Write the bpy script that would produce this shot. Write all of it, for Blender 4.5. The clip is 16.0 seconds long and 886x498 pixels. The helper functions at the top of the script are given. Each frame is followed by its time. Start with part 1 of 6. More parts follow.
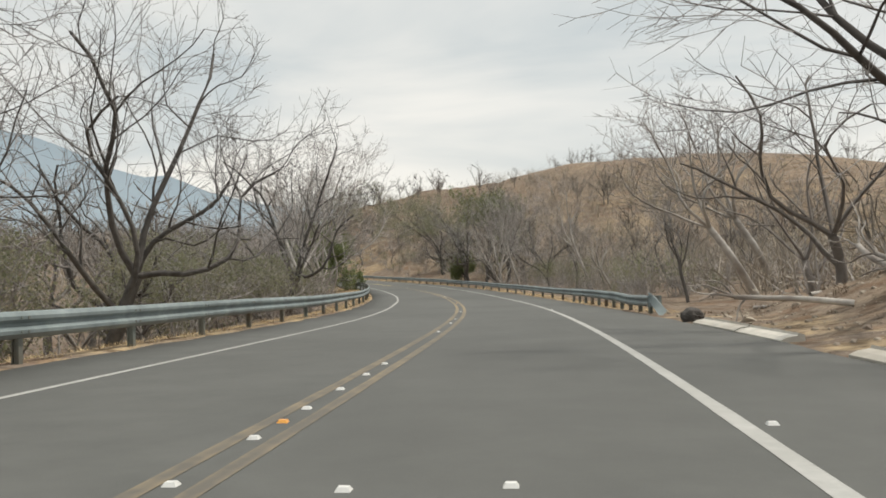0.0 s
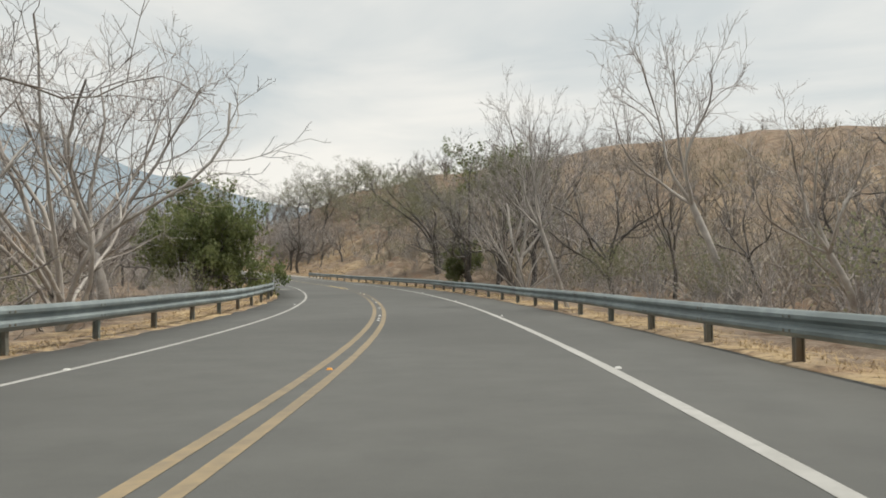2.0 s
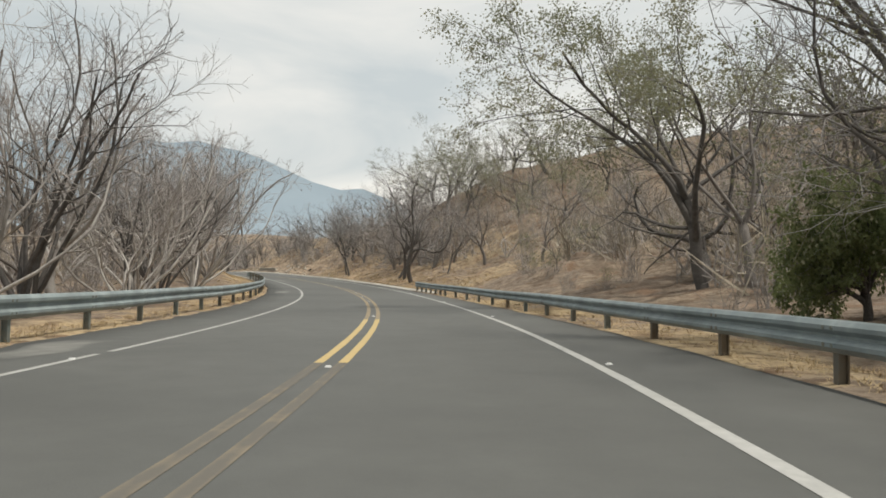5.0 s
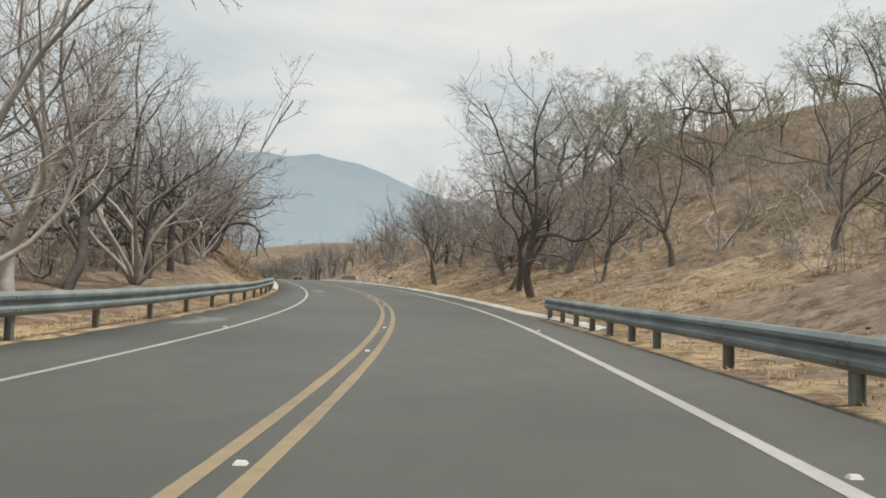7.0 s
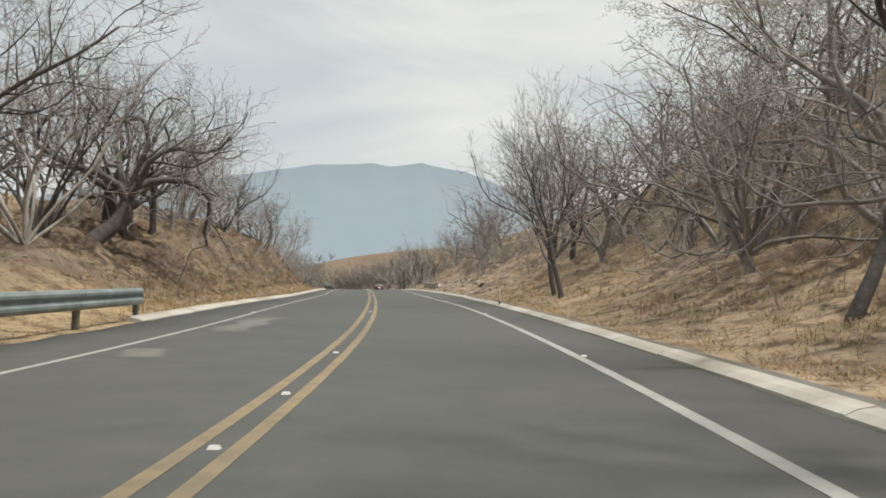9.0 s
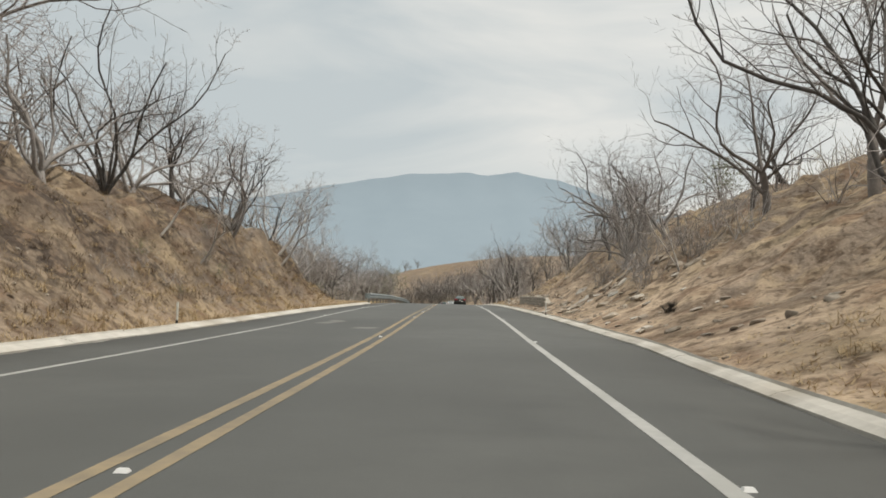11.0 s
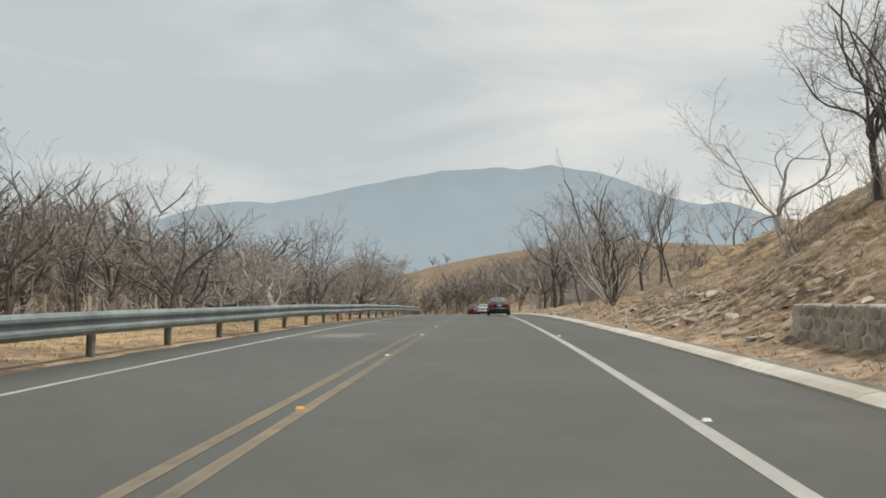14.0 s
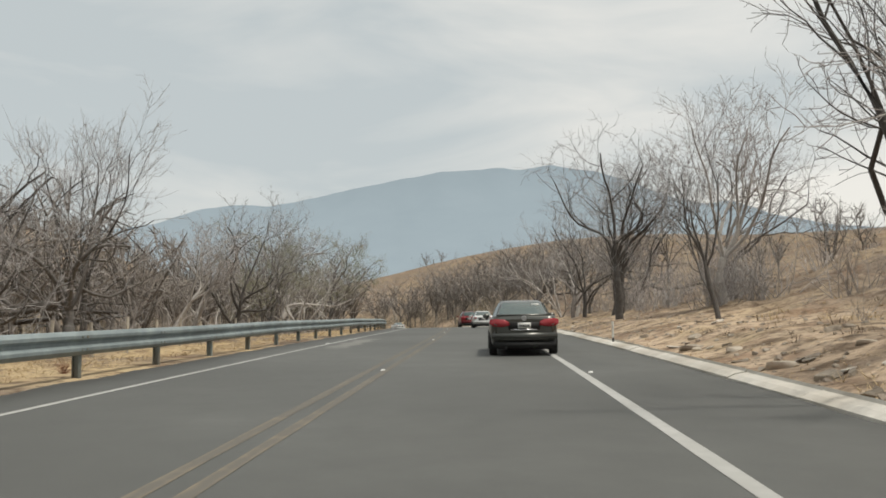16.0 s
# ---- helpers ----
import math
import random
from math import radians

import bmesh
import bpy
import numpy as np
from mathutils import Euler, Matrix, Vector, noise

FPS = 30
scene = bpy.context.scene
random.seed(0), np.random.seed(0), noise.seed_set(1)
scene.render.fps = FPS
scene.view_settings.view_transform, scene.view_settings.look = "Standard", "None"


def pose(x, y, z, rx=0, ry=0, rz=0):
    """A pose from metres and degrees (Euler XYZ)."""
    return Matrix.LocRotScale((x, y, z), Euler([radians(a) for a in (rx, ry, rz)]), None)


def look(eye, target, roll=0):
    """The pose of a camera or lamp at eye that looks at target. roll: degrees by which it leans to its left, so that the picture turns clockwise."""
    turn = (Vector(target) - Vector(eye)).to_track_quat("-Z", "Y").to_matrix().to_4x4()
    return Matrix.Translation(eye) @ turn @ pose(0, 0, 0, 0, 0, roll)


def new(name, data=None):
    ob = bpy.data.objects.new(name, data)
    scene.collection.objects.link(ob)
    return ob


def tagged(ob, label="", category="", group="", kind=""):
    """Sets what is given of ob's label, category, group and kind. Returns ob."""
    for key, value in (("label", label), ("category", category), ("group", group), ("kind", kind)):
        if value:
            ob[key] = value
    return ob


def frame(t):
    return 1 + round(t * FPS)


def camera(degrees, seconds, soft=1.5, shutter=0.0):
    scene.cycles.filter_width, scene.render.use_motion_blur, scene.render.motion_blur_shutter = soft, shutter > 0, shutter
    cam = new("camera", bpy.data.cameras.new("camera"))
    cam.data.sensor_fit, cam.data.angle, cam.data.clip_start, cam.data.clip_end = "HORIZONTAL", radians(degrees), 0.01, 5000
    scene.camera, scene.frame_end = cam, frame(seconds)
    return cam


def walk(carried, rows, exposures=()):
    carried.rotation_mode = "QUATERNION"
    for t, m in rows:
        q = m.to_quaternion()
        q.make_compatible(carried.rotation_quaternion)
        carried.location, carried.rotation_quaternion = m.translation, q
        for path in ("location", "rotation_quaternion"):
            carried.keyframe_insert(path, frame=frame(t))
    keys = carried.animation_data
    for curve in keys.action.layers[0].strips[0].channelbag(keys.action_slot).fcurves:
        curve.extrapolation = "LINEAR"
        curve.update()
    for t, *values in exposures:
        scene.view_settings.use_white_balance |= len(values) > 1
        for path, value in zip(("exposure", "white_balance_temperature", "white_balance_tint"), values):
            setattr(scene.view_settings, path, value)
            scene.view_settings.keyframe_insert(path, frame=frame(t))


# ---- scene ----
cam = camera(57.4, 16.0, soft=1.75)
ROWS = [
    (0.0, 2.22, 0.00, 1.18, 91.81, 6.52, -1.55),
    (0.5, 2.00, 10.15, 1.07, 91.96, 6.48, -1.48),
    (1.0, 1.62, 20.20, 0.92, 92.05, 6.47, -1.41),
    (1.5, 1.12, 30.15, 0.76, 92.02, 6.62, -1.26),
    (2.0, 0.37, 40.03, 0.63, 92.08, 7.83, -0.86),
    (2.5, -0.75, 49.80, 0.55, 92.36, 9.48, -0.55),
    (3.0, -2.24, 59.45, 0.53, 92.60, 11.28, -0.28),
    (3.5, -4.14, 68.96, 0.58, 92.82, 13.31, -0.11),
    (4.0, -6.33, 78.36, 0.68, 93.04, 15.57, 0.12),
    (4.5, -8.85, 87.64, 0.78, 93.08, 17.80, 0.26),
    (5.0, -11.69, 96.78, 0.89, 93.11, 19.96, 0.26),
    (5.5, -14.83, 105.79, 1.03, 93.14, 21.84, 0.3),
    (6.0, -18.35, 114.67, 1.17, 93.38, 24.43, 0.5),
    (6.5, -22.24, 123.37, 1.32, 93.66, 26.49, 0.8),
    (7.0, -26.41, 131.93, 1.50, 93.89, 28.06, 1.12),
    (7.5, -30.77, 140.41, 1.72, 93.94, 29.44, 1.31),
    (8.0, -35.33, 148.81, 1.98, 94.10, 31.46, 1.11),
    (8.5, -40.18, 157.10, 2.29, 94.25, 33.51, 0.72),
    (9.0, -45.38, 165.23, 2.62, 94.34, 35.63, 0.36),
    (9.5, -50.90, 173.21, 2.98, 94.60, 37.76, 0.32),
    (10.0, -56.74, 181.02, 3.36, 94.85, 39.86, 0.58),
    (10.5, -62.82, 188.71, 3.77, 94.99, 41.32, 0.99),
    (11.0, -69.07, 196.34, 4.15, 94.97, 42.32, 1.39),
    (11.5, -75.47, 203.94, 4.48, 94.63, 43.17, 1.51),
    (12.0, -82.04, 211.52, 4.82, 94.62, 43.75, 1.05),
    (12.5, -88.72, 219.12, 5.20, 94.82, 44.08, 0.2),
    (13.0, -95.48, 226.82, 5.59, 94.88, 44.39, -0.46),
    (13.5, -102.30, 234.63, 5.95, 94.85, 44.71, -0.37),
    (14.0, -109.31, 242.44, 6.28, 94.84, 44.84, -0.38),
    (14.5, -116.41, 250.36, 6.61, 94.93, 44.97, -0.53),
    (15.0, -123.56, 258.44, 6.90, 94.84, 44.86, -0.53),
    (15.5, -130.84, 266.62, 7.15, 94.76, 44.92, -0.72),
    (16.0, -138.26, 274.89, 7.35, 95.04, 44.84, -0.98),
]
walk(cam, [(t, pose(x, y, z, rx, 0, rz) @ pose(0, 0, 0, 0, 0, lean)) for t, x, y, z, rx, rz, lean in ROWS], exposures=[(0, 0.06), (9, 0.06), (11.5, -0.04), (16, -0.05)])

# ---- sky and sun: bright thin overcast, a high hazy sun ----
SUN_EL, SUN_AZ = 66.0, 72.0
world = bpy.data.worlds.new("sky")
scene.world = world
world.use_nodes = True
wn, wl = world.node_tree.nodes, world.node_tree.links
wn.clear()
sky = wn.new("ShaderNodeTexSky")
sky.sky_type, sky.sun_disc = "NISHITA", False
sky.sun_elevation, sky.sun_rotation = radians(SUN_EL), radians(SUN_AZ)
sky.dust_density, sky.air_density = 3.0, 1.0
wtc = wn.new("ShaderNodeTexCoord")
wmap = wn.new("ShaderNodeMapping")
wmap.inputs["Scale"].default_value = (1.0, 1.0, 4.2)
wl.new(wtc.outputs["Generated"], wmap.inputs["Vector"])
wno = wn.new("ShaderNodeTexNoise")
wno.inputs["Scale"].default_value, wno.inputs["Detail"].default_value = 1.9, 6.0
wno.inputs["Roughness"].default_value, wno.inputs["Distortion"].default_value = 0.5, 0.5
wl.new(wmap.outputs["Vector"], wno.inputs["Vector"])
wr = wn.new("ShaderNodeValToRGB")
wr.color_ramp.elements[0].position, wr.color_ramp.elements[1].position = 0.38, 0.68
wl.new(wno.outputs["Fac"], wr.inputs["Fac"])
wtint = wn.new("ShaderNodeMix")
wtint.data_type = "RGBA"
wtint.inputs["A"].default_value = (6.0, 6.5, 6.5, 1)
wtint.inputs["B"].default_value = (9.7, 9.4, 8.65, 1)
wdot = wn.new("ShaderNodeVectorMath")
wdot.operation = "DOT_PRODUCT"
wdot.inputs[1].default_value = (-math.sin(radians(82)), math.cos(radians(82)), -0.45)
wl.new(wtc.outputs["Generated"], wdot.inputs[0])
wthin = wn.new("ShaderNodeMapRange")
wthin.inputs["From Min"].default_value, wthin.inputs["From Max"].default_value = 0.58, 0.9
wthin.inputs["To Min"].default_value, wthin.inputs["To Max"].default_value = 0.06, -0.45
wl.new(wdot.outputs["Value"], wthin.inputs["Value"])
wadd = wn.new("ShaderNodeMath")
wadd.use_clamp = True
wl.new(wr.outputs["Color"], wadd.inputs[0])
wl.new(wthin.outputs["Result"], wadd.inputs[1])
wl.new(wadd.outputs["Value"], wtint.inputs["Factor"])
wmix = wn.new("ShaderNodeMix")
wmix.data_type = "RGBA"
wmix.inputs["Factor"].default_value = 0.88
wl.new(sky.outputs["Color"], wmix.inputs["A"])
wl.new(wtint.outputs["Result"], wmix.inputs["B"])
wb = wn.new("ShaderNodeBackground")
wb.inputs["Strength"].default_value = 0.1
wl.new(wmix.outputs["Result"], wb.inputs["Color"])
wl.new(wb.outputs["Background"], wn.new("ShaderNodeOutputWorld").inputs["Surface"])

sun = new("sun", bpy.data.lights.new("sun", "SUN"))
sun.data.energy, sun.data.angle, sun.data.color = 3.0, radians(3.0), (1.0, 0.94, 0.84)
_a, _e = radians(SUN_AZ), radians(SUN_EL)
sun.matrix_world = look((0, 0, 200), (-200 * math.sin(_a) * math.cos(_e), -200 * math.cos(_a) * math.cos(_e), 200 - 200 * math.sin(_e)))


# ---- materials ----
def mat(name, a, b, rough=0.9, scale=4.0, big=0.25, c=None, bump=0.3, metal=0.0, spec=0.3, rnd=0.0, bump_scale=None, dist=0.02):
    """Two colours mixed by noise at two scales, a third in large stains; relief from the fine noise."""
    m = bpy.data.materials.new(name)
    m.use_nodes = True
    n, l = m.node_tree.nodes, m.node_tree.links
    p = n["Principled BSDF"]
    p.inputs["Roughness"].default_value, p.inputs["Metallic"].default_value = rough, metal
    p.inputs["Specular IOR Level"].default_value = spec
    tc = n.new("ShaderNodeTexCoord")
    fine = n.new("ShaderNodeTexNoise")
    fine.inputs["Scale"].default_value, fine.inputs["Detail"].default_value = scale, 8
    fine.inputs["Roughness"].default_value = 0.65
    l.new(tc.outputs["Object"], fine.inputs["Vector"])
    mix = n.new("ShaderNodeMix")
    mix.data_type = "RGBA"
    ramp = n.new("ShaderNodeMapRange")
    ramp.inputs["From Min"].default_value, ramp.inputs["From Max"].default_value = 0.3, 0.7
    l.new(fine.outputs["Fac"], ramp.inputs["Value"])
    l.new(ramp.outputs["Result"], mix.inputs["Factor"])
    mix.inputs["A"].default_value, mix.inputs["B"].default_value = (*a, 1), (*b, 1)
    out = mix.outputs["Result"]
    if c:
        bign = n.new("ShaderNodeTexNoise")
        bign.inputs["Scale"].default_value, bign.inputs["Detail"].default_value = big, 5
        l.new(tc.outputs["Object"], bign.inputs["Vector"])
        r2 = n.new("ShaderNodeMapRange")
        r2.inputs["From Min"].default_value, r2.inputs["From Max"].default_value = 0.42, 0.68
        l.new(bign.outputs["Fac"], r2.inputs["Value"])
        m2 = n.new("ShaderNodeMix")
        m2.data_type = "RGBA"
        l.new(r2.outputs["Result"], m2.inputs["Factor"])
        l.new(out, m2.inputs["A"])
        m2.inputs["B"].default_value = (*c, 1)
        out = m2.outputs["Result"]
    if rnd:
        oi = n.new("ShaderNodeObjectInfo")
        hs = n.new("ShaderNodeHueSaturation")
        mr = n.new("ShaderNodeMapRange")
        mr.inputs["To Min"].default_value, mr.inputs["To Max"].default_value = 1 - rnd, 1 + rnd
        l.new(oi.outputs["Random"], mr.inputs["Value"])
        l.new(mr.outputs["Result"], hs.inputs["Value"])
        l.new(out, hs.inputs["Color"])
        out = hs.outputs["Color"]
    l.new(out, p.inputs["Base Color"])
    if bump:
        bp = n.new("ShaderNodeBump")
        bp.inputs["Strength"].default_value, bp.inputs["Distance"].default_value = bump, dist
        src = fine
        if bump_scale:
            src = n.new("ShaderNodeTexNoise")
            src.inputs["Scale"].default_value, src.inputs["Detail"].default_value = bump_scale, 6
            l.new(tc.outputs["Object"], src.inputs["Vector"])
        l.new(src.outputs["Fac"], bp.inputs["Height"])
        l.new(bp.outputs["Normal"], p.inputs["Normal"])
    return m


def ground_material():
    """Brown soil, straw in patches, dark litter and pale pebbles."""
    m = mat("dry_soil", (0.15, 0.12, 0.096), (0.265, 0.213, 0.168), 0.97, 0.9, bump=1.0, bump_scale=1.7, dist=0.3, spec=0.1)
    n, l = m.node_tree.nodes, m.node_tree.links
    p = n["Principled BSDF"]
    tc = n["Texture Coordinate"]
    src = p.inputs["Base Color"].links[0].from_socket
    cover = n.new("ShaderNodeAttribute")
    cover.attribute_name = "straw"
    sand = n.new("ShaderNodeAttribute")
    sand.attribute_name = "sand"
    burnt = n.new("ShaderNodeAttribute")
    burnt.attribute_name = "burnt"
    for scale, lo, hi, colour, power in ((0.12, 0.46, 0.6, (0.5, 0.385, 0.225), 0.85), (0.9, 0.5, 0.6, (0.47, 0.36, 0.21), 0.7), (0.035, 0.5, 0.66, (0.3, 0.233, 0.155), 0.7), (0.5, 0.3, 0.55, (0.5, 0.388, 0.28), 0.92), (0.34, 0.52, 0.64, (0.13, 0.094, 0.068), 0.55), (1.4, 0.52, 0.64, (0.1, 0.068, 0.046), 0.75), (0.62, 0.54, 0.66, (0.2, 0.125, 0.08), 0.6), (5.5, 0.54, 0.68, (0.085, 0.06, 0.042), 0.75), (11.0, 0.62, 0.72, (0.42, 0.36, 0.28), 0.7)):
        t = n.new("ShaderNodeTexNoise")
        t.inputs["Scale"].default_value, t.inputs["Detail"].default_value = scale, 7
        l.new(tc.outputs["Object"], t.inputs["Vector"])
        r = n.new("ShaderNodeMapRange")
        r.inputs["From Min"].default_value, r.inputs["From Max"].default_value, r.inputs["To Max"].default_value = lo, hi, power
        l.new(t.outputs["Fac"], r.inputs["Value"])
        x = n.new("ShaderNodeMix")
        x.data_type = "RGBA"
        fac = r.outputs["Result"]
        if scale < 1 and scale not in (0.34, 0.62):
            mul = n.new("ShaderNodeMath")
            mul.operation = "MULTIPLY"
            l.new(fac, mul.inputs[0])
            l.new((sand if scale == 0.5 else cover).outputs["Fac"], mul.inputs[1])
            fac = mul.outputs["Value"]
        l.new(fac, x.inputs["Factor"])
        l.new(src, x.inputs["A"])
        x.inputs["B"].default_value = (*colour, 1)
        src = x.outputs["Result"]
    # near-black in noise: ash, litter, and crevice shade painted on the cut bank
    x = n.new("ShaderNodeMix")
    x.data_type = "RGBA"
    t, r, mul = n.new("ShaderNodeTexNoise"), n.new("ShaderNodeMapRange"), n.new("ShaderNodeMath")
    t.inputs["Scale"].default_value, t.inputs["Detail"].default_value = 3.2, 9
    r.inputs["From Min"].default_value, r.inputs["From Max"].default_value, r.inputs["To Min"].default_value = 0.4, 0.56, 0.1
    mul.operation = "MULTIPLY"
    l.new(tc.outputs["Object"], t.inputs["Vector"])
    l.new(t.outputs["Fac"], r.inputs["Value"])
    l.new(r.outputs["Result"], mul.inputs[0])
    l.new(burnt.outputs["Fac"], mul.inputs[1])
    l.new(mul.outputs["Value"], x.inputs["Factor"])
    l.new(src, x.inputs["A"])
    x.inputs["B"].default_value = (0.07, 0.055, 0.045, 1)
    l.new(x.outputs["Result"], p.inputs["Base Color"])
    return m


ASPHALT = mat("asphalt", (0.086, 0.0885, 0.083), (0.112, 0.1145, 0.107), 0.68, 1.2, 0.11, (0.076, 0.078, 0.073), 0.35, bump_scale=60, dist=0.006)


def dusted(m, pale):
    """Pale dust over the same surface, thinning out to nothing where the dust attribute falls to zero."""
    n, l = m.node_tree.nodes, m.node_tree.links
    p, tc = n["Principled BSDF"], n["Texture Coordinate"]
    w, x, t, k = n.new("ShaderNodeAttribute"), n.new("ShaderNodeMix"), n.new("ShaderNodeTexNoise"), n.new("ShaderNodeMath")
    w.attribute_name, x.data_type, k.operation = "dust", "RGBA", "MULTIPLY"
    t.inputs["Scale"].default_value, t.inputs["Detail"].default_value = 2.5, 8
    l.new(tc.outputs["Object"], t.inputs["Vector"])
    l.new(t.outputs["Fac"], k.inputs[0])
    l.new(w.outputs["Fac"], k.inputs[1])
    l.new(p.inputs["Base Color"].links[0].from_socket, x.inputs["A"])
    x.inputs["B"].default_value = (*pale, 1)
    l.new(k.outputs["Value"], x.inputs["Factor"])
    l.new(x.outputs["Result"], p.inputs["Base Color"])
    return m


ASPHALT_PATCH = dusted(mat("dusty_asphalt", (0.086, 0.0885, 0.083), (0.112, 0.1145, 0.107), 0.68, 1.2, 0.11, (0.076, 0.078, 0.073), 0.35, bump_scale=60, dist=0.006), (0.24, 0.235, 0.215))
WHITE_LINE = mat("white_road_paint", (0.34, 0.34, 0.325), (0.44, 0.44, 0.42), 0.7, 6, 0.5, (0.33, 0.33, 0.31), 0.15)
YELLOW_LINE = mat("yellow_road_paint", (0.335, 0.26, 0.15), (0.27, 0.216, 0.142), 0.75, 5, 0.07, (0.23, 0.193, 0.138), 0.15)
YELLOW_FRESH = mat("fresh_yellow_road_paint", (0.5, 0.37, 0.15), (0.42, 0.32, 0.15), 0.6, 5, bump=0.1)
DRY_SOIL = ground_material()
CONCRETE = mat("kerb_concrete", (0.44, 0.42, 0.375), (0.6, 0.575, 0.52), 0.9, 3, 0.4, (0.38, 0.345, 0.29), 0.4, rnd=0.08)
OLD_CONCRETE = mat("old_wall_concrete", (0.36, 0.33, 0.28), (0.5, 0.46, 0.39), 0.95, 2.5, 0.7, (0.26, 0.235, 0.195), 0.8, bump_scale=8, dist=0.04)
STEEL = mat("galvanised_steel", (0.2, 0.245, 0.255), (0.34, 0.385, 0.385), 0.5, 2.2, 0.9, (0.19, 0.225, 0.225), 0.06, metal=0.35, spec=0.4, rnd=0.1)
POST_STEEL = mat("post_steel", (0.16, 0.19, 0.18), (0.24, 0.26, 0.24), 0.6, 5, 1.0, (0.2, 0.15, 0.1), 0.1, metal=0.4, rnd=0.15)
BARK_DARK = mat("dark_bark", (0.055, 0.05, 0.046), (0.155, 0.142, 0.131), 0.95, 5, 0.8, (0.1, 0.092, 0.085), 0.8, rnd=0.25, bump_scale=14, dist=0.03)
BARK_MID = mat("grey_brown_bark", (0.12, 0.107, 0.097), (0.24, 0.216, 0.198), 0.95, 5, 0.8, (0.16, 0.144, 0.13), 0.7, rnd=0.25, bump_scale=14, dist=0.02)
BARK_ASH = mat("ash_grey_bark", (0.19, 0.176, 0.165), (0.36, 0.337, 0.315), 0.95, 5, 0.8, (0.2, 0.18, 0.165), 0.7, rnd=0.2, bump_scale=14, dist=0.02)
BARK_PALE = mat("pale_bark", (0.35, 0.325, 0.3), (0.54, 0.51, 0.47), 0.9, 4, 0.6, (0.2, 0.175, 0.155), 0.6, rnd=0.15, bump_scale=12, dist=0.02)
TWIG_GREY = mat("grey_twigs", (0.25, 0.238, 0.231), (0.4, 0.38, 0.368), 0.95, 2, bump=0, rnd=0.2)
TWIG_PALE = mat("pale_twigs", (0.29, 0.26, 0.24), (0.44, 0.4, 0.375), 0.95, 2, bump=0, rnd=0.2)
TWIG_TAN = mat("tan_twigs", (0.275, 0.25, 0.231), (0.41, 0.378, 0.352), 0.95, 2, 0.5, (0.33, 0.305, 0.285), bump=0, rnd=0.25)


def leaf_material(name, *a, **k):
    """Leaves let part of the light through."""
    m = mat(name, *a, **k)
    n, l = m.node_tree.nodes, m.node_tree.links
    p, out = n["Principled BSDF"], n["Material Output"]
    t, x = n.new("ShaderNodeBsdfTranslucent"), n.new("ShaderNodeMixShader")
    l.new(p.inputs["Base Color"].links[0].from_socket, t.inputs["Color"])
    x.inputs["Fac"].default_value = 0.5
    l.new(p.outputs["BSDF"], x.inputs[1])
    l.new(t.outputs["BSDF"], x.inputs[2])
    l.new(x.outputs["Shader"], out.inputs["Surface"])
    return m


def fade(m, old):
    """Paint worn back to the old colour in patches, by the wear attribute."""
    n, l = m.node_tree.nodes, m.node_tree.links
    p, tc = n["Principled BSDF"], n["Texture Coordinate"]
    w, x = n.new("ShaderNodeAttribute"), n.new("ShaderNodeMix")
    w.attribute_name, x.data_type = "wear", "RGBA"
    t, add, r = n.new("ShaderNodeTexNoise"), n.new("ShaderNodeMath"), n.new("ShaderNodeMapRange")
    t.inputs["Scale"].default_value, t.inputs["Detail"].default_value = 3.0, 8
    l.new(tc.outputs["Object"], t.inputs["Vector"])
    l.new(t.outputs["Fac"], add.inputs[0])
    l.new(w.outputs["Fac"], add.inputs[1])
    r.inputs["From Min"].default_value, r.inputs["From Max"].default_value = 0.6, 1.4
    l.new(add.outputs["Value"], r.inputs["Value"])
    l.new(p.inputs["Base Color"].links[0].from_socket, x.inputs["A"])
    x.inputs["B"].default_value = (*old, 1)
    l.new(r.outputs["Result"], x.inputs["Factor"])
    l.new(x.outputs["Result"], p.inputs["Base Color"])


fade(YELLOW_LINE, (0.122, 0.113, 0.096))
LEAF_GREEN = leaf_material("green_leaves", (0.09, 0.118, 0.05), (0.2, 0.235, 0.1), 0.7, 3, 0.6, (0.26, 0.285, 0.13), 0, rnd=0.1)
LEAF_OLIVE = leaf_material("olive_leaves", (0.17, 0.185, 0.115), (0.28, 0.285, 0.18), 0.8, 3, 0.6, (0.32, 0.3, 0.2), 0, rnd=0.15)
GRASS_DRY = mat("dry_grass_blades", (0.45, 0.345, 0.19), (0.6, 0.47, 0.28), 0.9, 2, 0.4, (0.38, 0.275, 0.155), 0, rnd=0.15)
ROCK = mat("rubble_rock", (0.3, 0.26, 0.21), (0.48, 0.42, 0.34), 0.95, 3, 0.8, (0.24, 0.19, 0.15), 0.7, rnd=0.25, bump_scale=9, dist=0.03)


# ---- the road's line, by stations in metres, and the land beside it ----
HEAD = [0.0, 1.9, 5.45, 9.88, 14.42, 18.59, 23.29, 26.88, 31.07, 35.89, 39.45, 40.59, 40.87, 41.2, 41.5, 41.97, 41.98, 42.21, 42.9, 44.5, 47.5, 52, 57.5, 63.5, 70, 76, 81, 85]
GRADE = [-0.59, -0.93, -0.66, 0.08, 0.58, 0.84, 0.88, 1.31, 1.84, 2.12, 2.4, 1.82, 2.19, 1.94, 1.78, 1.28, 0.89, 0.63, 0.35, 0.03, -0.3, -0.7, -1.2, -1.8, -2.2, -2.5, -2.5, -2.5]
STEP, S0, S1 = 0.5, -120.0, 560.0


